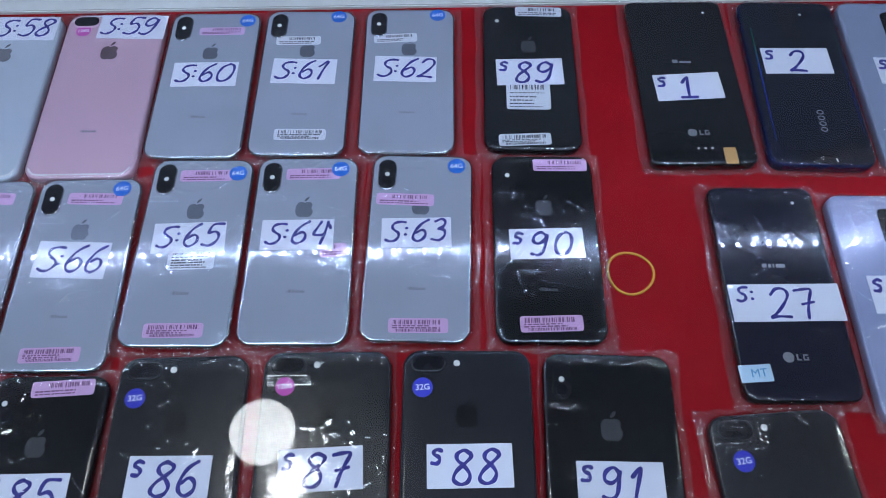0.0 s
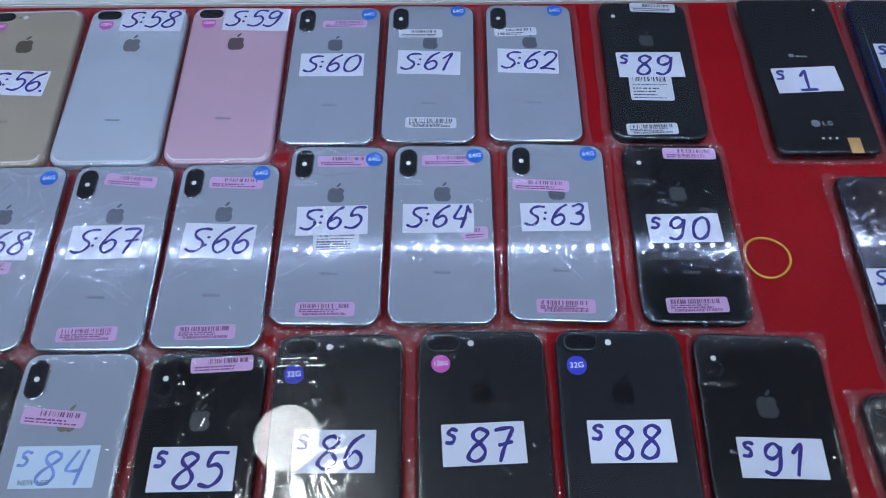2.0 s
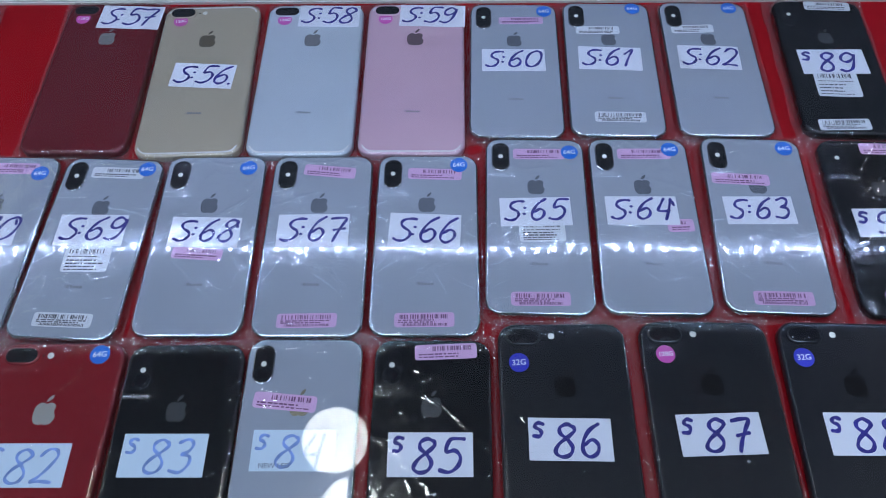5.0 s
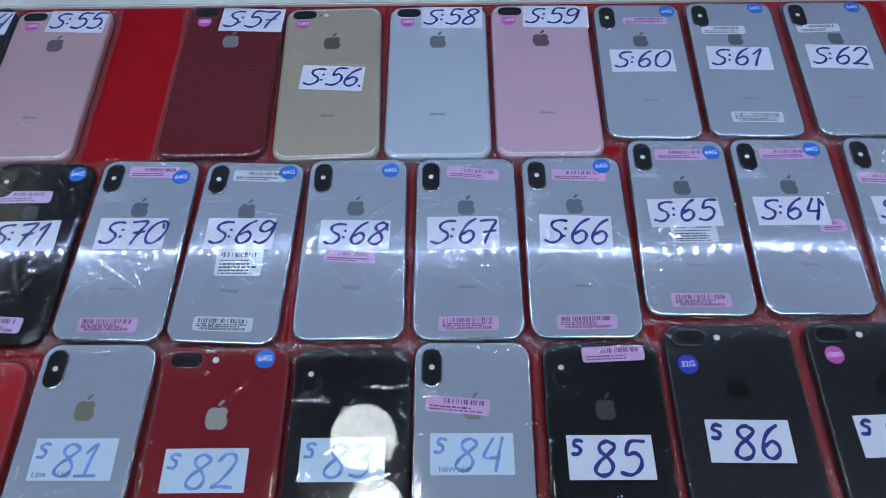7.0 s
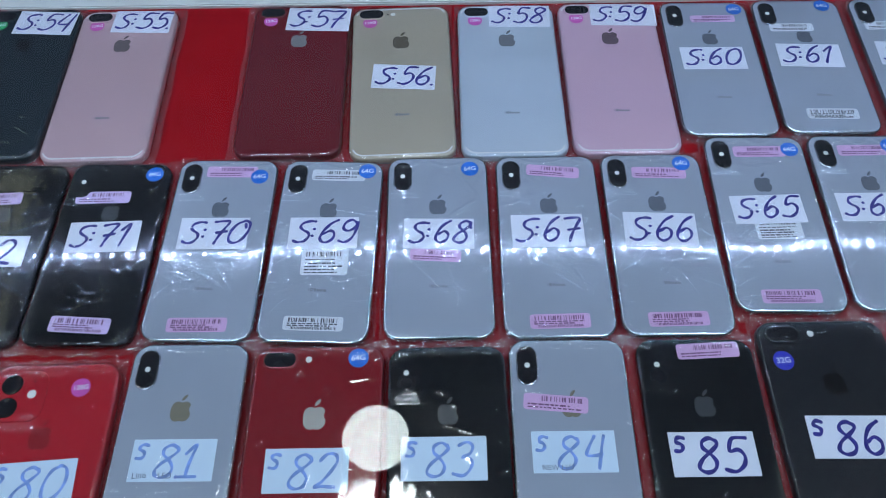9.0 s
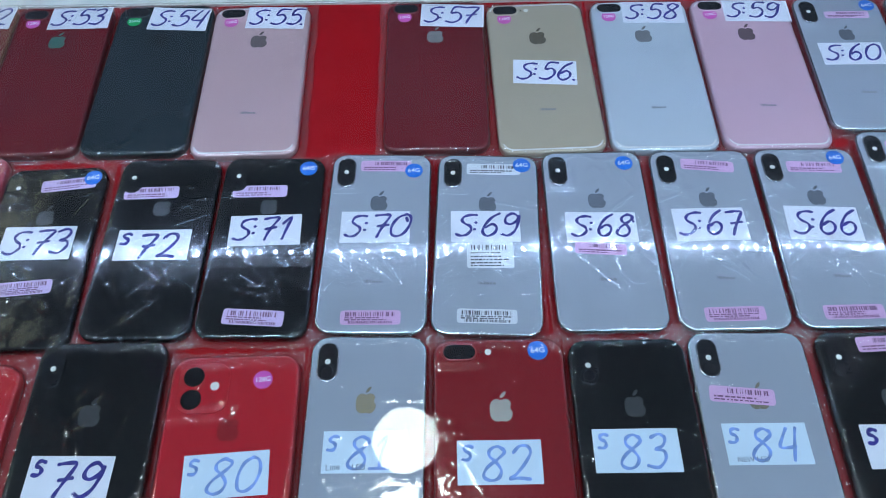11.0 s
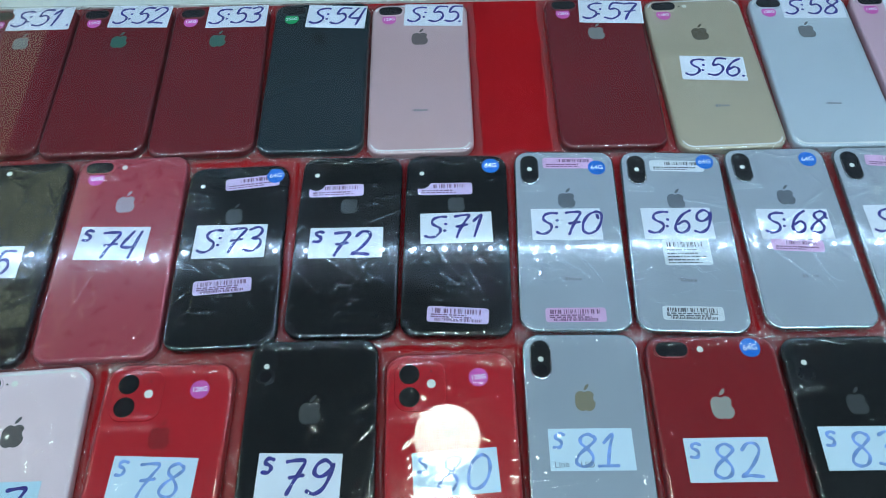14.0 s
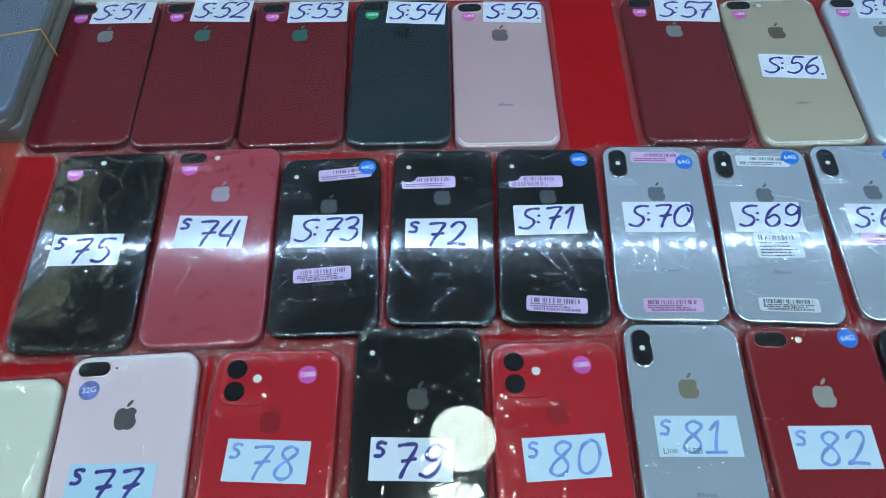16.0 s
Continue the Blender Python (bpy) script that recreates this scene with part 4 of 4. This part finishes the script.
def setting(ob, label, category):
    return tagged(ob, label, category, kind="structure")


X0, X1, Y0, Y1 = -1.55, 0.75, -0.42, 0.4435
setting(box("floor", -4, -3, -1.0, 4, 5, -0.95, FLOOR), "plain grey tiled shop floor", "floor")
setting(box("ceiling", -4, -3, CEILING_Z, 4, 5, CEILING_Z + 0.05, CEILING), "plain pale shop ceiling", "ceiling")
setting(box("wall_north", -4, 5, -0.95, 4, 5.1, CEILING_Z, WALL), "plain grey shop wall", "wall")
setting(box("wall_south", -4, -3.1, -0.95, 4, -3, CEILING_Z, WALL), "plain grey shop wall", "wall")
setting(box("wall_west", -4.1, -3, -0.95, -4, 5, CEILING_Z, WALL), "plain grey shop wall", "wall")
setting(box("wall_east", 4, -3, -0.95, 4.1, 5, CEILING_Z, WALL), "plain grey shop wall", "wall")

case = tagged(new("display_case"), "glass-topped shop display case with a red board floor", "display case")


def case_part(name, *args, label=""):
    ob = box(name, *args)
    ob.parent = case
    return tagged(ob, label) if label else ob


case_part("base", X0, Y0, -0.95, X1, Y1 + 0.06, -0.012, BACK_PANEL)
case_part("display_board", X0 + 0.02, Y0 + 0.02, -0.012, X1 - 0.02, Y1, 0.0, RED_BOARD, label="smooth red display board")
case_part("back_rail", X0 + 0.02, Y1, -0.012, X1 - 0.02, Y1 + 0.022, 0.0035, RAIL, 0.001, label="pale worn metal rail")
case_part("back_panel", X0 + 0.02, Y1 + 0.045, -0.012, X1 - 0.02, Y1 + 0.06, GLASS_Z, BACK_PANEL)
case_part("track", X0 + 0.02, Y1 + 0.022, -0.012, X1 - 0.02, Y1 + 0.045, -0.004, ALUMINIUM)
case_part("side_panel", X0, Y0, -0.012, X0 + 0.02, Y1 + 0.06, GLASS_Z, BACK_PANEL)
case_part("side_panel", X1 - 0.02, Y0, -0.012, X1, Y1 + 0.06, GLASS_Z, BACK_PANEL)
case_part("front_panel", X0 + 0.02, Y0, -0.012, X1 - 0.02, Y0 + 0.02, GLASS_Z, BACK_PANEL)
# the pane slopes a little down towards the front, more so at one end
NX, NY = 60, 8
verts, faces = [], []
for j in range(NY + 1):
    for i in range(NX + 1):
        x, y = X0 + (X1 - X0) * i / NX, Y0 + (Y1 + 0.06 - Y0) * j / NY
        k = min(1.0, max(0.0, -x / 0.5))
        verts.append((x, y, GLASS_Z + 0.006 + (0.0085 + 0.017 * k * (1.5 - 0.5 * k * k)) * (y - 0.05)))
for j in range(NY):
    for i in range(NX):
        a = j * (NX + 1) + i
        faces.append((a, a + 1, a + NX + 2, a + NX + 1))
glass = mesh_of("glass_top", verts, faces, CASE_GLASS, True)
glass_ob = tagged(new("glass_top", glass), "clear glass top")
glass_ob.parent = case

# strip of diodes under the glass
LED_Y, LED_Z = 0.352, 0.268
strip = tagged(new("light_strip"), "cool white diode light strip under the glass top", "light strip")
bar = box("channel", X0 + 0.02, LED_Y - 0.006, LED_Z + 0.002, X1 - 0.02, LED_Y + 0.016, GLASS_Z - 0.001, STRIP_BOARD)
bar.parent = strip
# glowing band added along the diodes so reflected dots join into streaks
cover = box("cover", X0 + 0.02, LED_Y - 0.002, LED_Z + 0.0012, X1 - 0.02, LED_Y + 0.010, LED_Z + 0.0019, STRIP_GLOW)
tagged(cover, "added glowing band along the diodes")
cover.parent = strip
diode = bars_mesh("diode", [(-1.8, -1.8, 1.8, 1.8)], -2.2, DIODE)
for i in range(134):
    ob = new("diode", diode)
    ob.parent = strip
    ob.location = (X0 + 0.04 + i * 0.01667, LED_Y, LED_Z + 0.002)

# ceiling lamps: the first shows in the glass, the others are added


def ceiling_lamp(x, y, r, mat, label):
    root = tagged(new("ceiling_lamp"), label, "ceiling lamp")
    root.location = (x, y, CEILING_Z)
    n = 48
    for nm, ra, rb, z0, z1, m in (("rim", r + 0.02, r + 0.012, 0.0, -0.03, ALUMINIUM), ("diffuser", r + 0.012, r, -0.028, -0.034, mat)):
        verts = [(ra * math.cos(2 * math.pi * i / n), ra * math.sin(2 * math.pi * i / n), z0) for i in range(n)]
        verts += [(rb * math.cos(2 * math.pi * i / n), rb * math.sin(2 * math.pi * i / n), z1) for i in range(n)]
        faces = [(i, n + i, n + (i + 1) % n, (i + 1) % n) for i in range(n)] + [tuple(reversed(range(n, 2 * n)))]
        ob = new(nm, mesh_of(nm, verts, faces, m))
        ob.parent = root
    return root


ceiling_lamp(-0.672, 0.62, 0.112, LAMP_WHITE, "round white ceiling lamp, switched on")
# white and warm lamps added outside the mirrored area to put glints on sleeves
for lx, ly in ((-1.75, -0.35), (0.45, -0.30), (-0.70, -1.60), (-3.0, 0.85), (2.3, 0.80)):
    ceiling_lamp(lx, ly, 0.112, LAMP_WHITE, "round white ceiling lamp, switched on")
for lx, ly in ((-3.3, 0.2), (2.6, 2.2)):
    ceiling_lamp(lx, ly, 0.16, ADDED_LAMP_WARM, "added round warm white lamp out of view, switched on")


light_box = tagged(new("light_box"), "large dim olive-white light box on the ceiling", "light box")
for ob in (box("housing", -3.9, 1.45, CEILING_Z - 0.06, -2.6, 2.95, CEILING_Z, ALUMINIUM, 0.004), box("face", -3.87, 1.48, CEILING_Z - 0.066, -2.63, 2.92, CEILING_Z - 0.061, LIGHT_BOX)):
    ob.parent = light_box


def glint_tube(x, y):
    """A bare tube under a folded sheet-metal batten, added out of view for glints."""
    root = tagged(new("glint_tube"), "added unseen white tube on a batten, for glints in sleeves", "tube lamp", "tube lamps on the ceiling")
    root.location = (x, y, CEILING_Z)
    parts = [box("batten", -0.61, -0.03, -0.035, 0.61, 0.03, 0, STRIP_BOARD, 0.004)]
    bm = bmesh.new()
    bmesh.ops.create_cone(bm, cap_ends=True, segments=16, radius1=0.016, radius2=0.016, depth=1.14)
    me = bpy.data.meshes.new("tube")
    bm.to_mesh(me)
    bm.free()
    me.materials.append(GLINT_TUBE_WHITE)
    tube = new("tube", me)
    tube.matrix_basis = pose(0, 0, -0.065, 0, 90, 0)
    parts.append(tube)
    parts += [box("socket", sx - 0.015, -0.018, -0.085, sx + 0.015, 0.018, -0.034, STRIP_BOARD, 0.003) for sx in (-0.585, 0.585)]
    for p in parts:
        p.parent = root


# three tubes added overhead, unseen, so that creased sleeves catch bright lines
for tx in (-2.0, -0.55, 0.9):
    glint_tube(tx, 0.12)

# ---- the phones ----


def margins(row):
    """How far the sleeve of a phone reaches past its two sides: half of the gap to its neighbours, at most 6 mm."""
    code, kind, x, y = row[:4]
    half, out = KINDS[kind][0] / 2, [6.0, 6.0]
    for other in LAYOUT:
        if other[0] != code and abs(other[3] - y) < 60:
            gap = abs(other[2] - x) - half - KINDS[other[1]][0] / 2
            i = 1 if other[2] > x else 0
            out[i] = min(out[i], max(1.7, gap / 2 + 0.3))
    return out


for seed, row in enumerate(LAYOUT):
    code, kind, x, y, turn = row[:5]
    key = LOOKS.get(code, "silver_glass")
    w, l, th, r, style = KINDS[kind]
    sleeve = CRUMPLE.get(code, 1.25)
    phone = phone_body("smartphone", kind, key)
    phone.matrix_basis = pose(x * MM, y * MM, 0.0006, 0, 0, turn)
    tagged(phone, f"{WORDS[key]} smartphone face down" + (" in clear sleeve" if sleeve else "") + " on red board", "smartphone", "smartphones on display")
    add_camera(phone, style, w, l, th, key)
    emblem = {"52": EMBLEM_GREEN, "53": EMBLEM_GREEN, "81": EMBLEM_GOLD, "84": EMBLEM_GOLD, "75": None, "76": None, "92": None}.get(code, True)
    add_marks(phone, kind, key, w, l, th, emblem)
    for i, spec in enumerate(STICKERS.get(code, ())):
        add_sticker(phone, th + 0.03, spec, seed * 7 + i)
    if code in DOTS:
        add_dot(phone, th + 0.16, DOTS[code])
    if len(row) > 5:
        add_label(phone, th + 0.05, code, row[5], seed, code in FADED, {"84": "new", "81": "line", "28": "pen"}.get(code))
    if code in ("72", "73", "90", "89"):
        add_part("hole_sticker", shared("hole", lambda: disc_mesh("hole_sticker", 2.6, 0, 0.1, CAMERA_BLACK, 16)), phone, (22, -l / 2 + 16, th + 0.03))
    if sleeve:
        add_part("sleeve", film_mesh(w, l, th, r, seed + 11, sleeve, style, *margins(row), 66 <= int(code) <= 73), phone, (0, 0, 0), 0, "clear crinkled plastic sleeve")

# piles of phones at the end of the board
for px, py, count in ((-1.058, 0.365, 4), (-1.066, 0.185, 3)):
    for i in range(count):
        key = "slate_blue" if i == count - 1 else "gunmetal"
        ph = phone_body("smartphone", "N", key)
        ph.matrix_basis = pose(px + 0.002 * math.sin(i * 2.1), py + 0.002 * math.cos(i * 1.7), 0.0006 + i * 0.0088, 0, 0, 1.5 + 0.6 * math.sin(i * 3))
        tagged(ph, "grey metal-edged smartphone in a stack on the red board" if key == "gunmetal" else "slate blue smartphone on top of a stack", "smartphone", "stacked smartphones")


def ring_band(name, rx, ry, tube, at, label, squash=1.0):
    verts, faces, n, k = [], [], 48, 8
    for i in range(n):
        a = 2 * math.pi * i / n
        wob = 1 + 0.03 * math.sin(3 * a + 1)
        for j in range(k):
            b = 2 * math.pi * j / k
            verts.append(((rx * wob + tube * math.cos(b)) * math.cos(a), (ry * wob + tube * math.cos(b)) * math.sin(a), tube * (1 + squash * math.sin(b))))
    for i in range(n):
        for j in range(k):
            faces.append((i * k + j, ((i + 1) % n) * k + j, ((i + 1) % n) * k + (j + 1) % k, i * k + (j + 1) % k))
    ob = new(name, mesh_of(name, verts, faces, RUBBER, True))
    ob.location = at
    return tagged(ob, label, "rubber band")


ring_band("rubber_band", 0.0152, 0.0154, 0.0009, (0.1164, 0.1968, 0.0), "yellow rubber band lying on the red board")


def pile_band(x0, x1, z1, y0, y1):
    """A stretched rubber band round the stack, slightly askew."""
    corners = [(x0, y0, 0.001), (x1, y1, 0.001), (x1, y1, z1), (x0, y0, z1)]
    verts, faces = [], []
    for k in range(4):
        a, b = Vector(corners[k]), Vector(corners[(k + 1) % 4])
        way = (b - a).normalized()
        side = Vector((0, 1, 0)).cross(way).normalized()
        up = way.cross(side)
        base = len(verts)
        for p in (a, b):
            verts += [tuple(p + 0.0006 * (side * math.cos(q * math.pi / 3) + up * math.sin(q * math.pi / 3))) for q in range(6)]
        faces += [(base + q, base + (q + 1) % 6, base + 6 + (q + 1) % 6, base + 6 + q) for q in range(6)]
    ob = new("rubber_band", mesh_of("rubber_band", verts, faces, RUBBER, True))
    return tagged(ob, "thin yellow rubber band stretched round stacked phones", "rubber band")


pile_band(-1.0985, -1.0165, 0.0362, 0.352, 0.372)
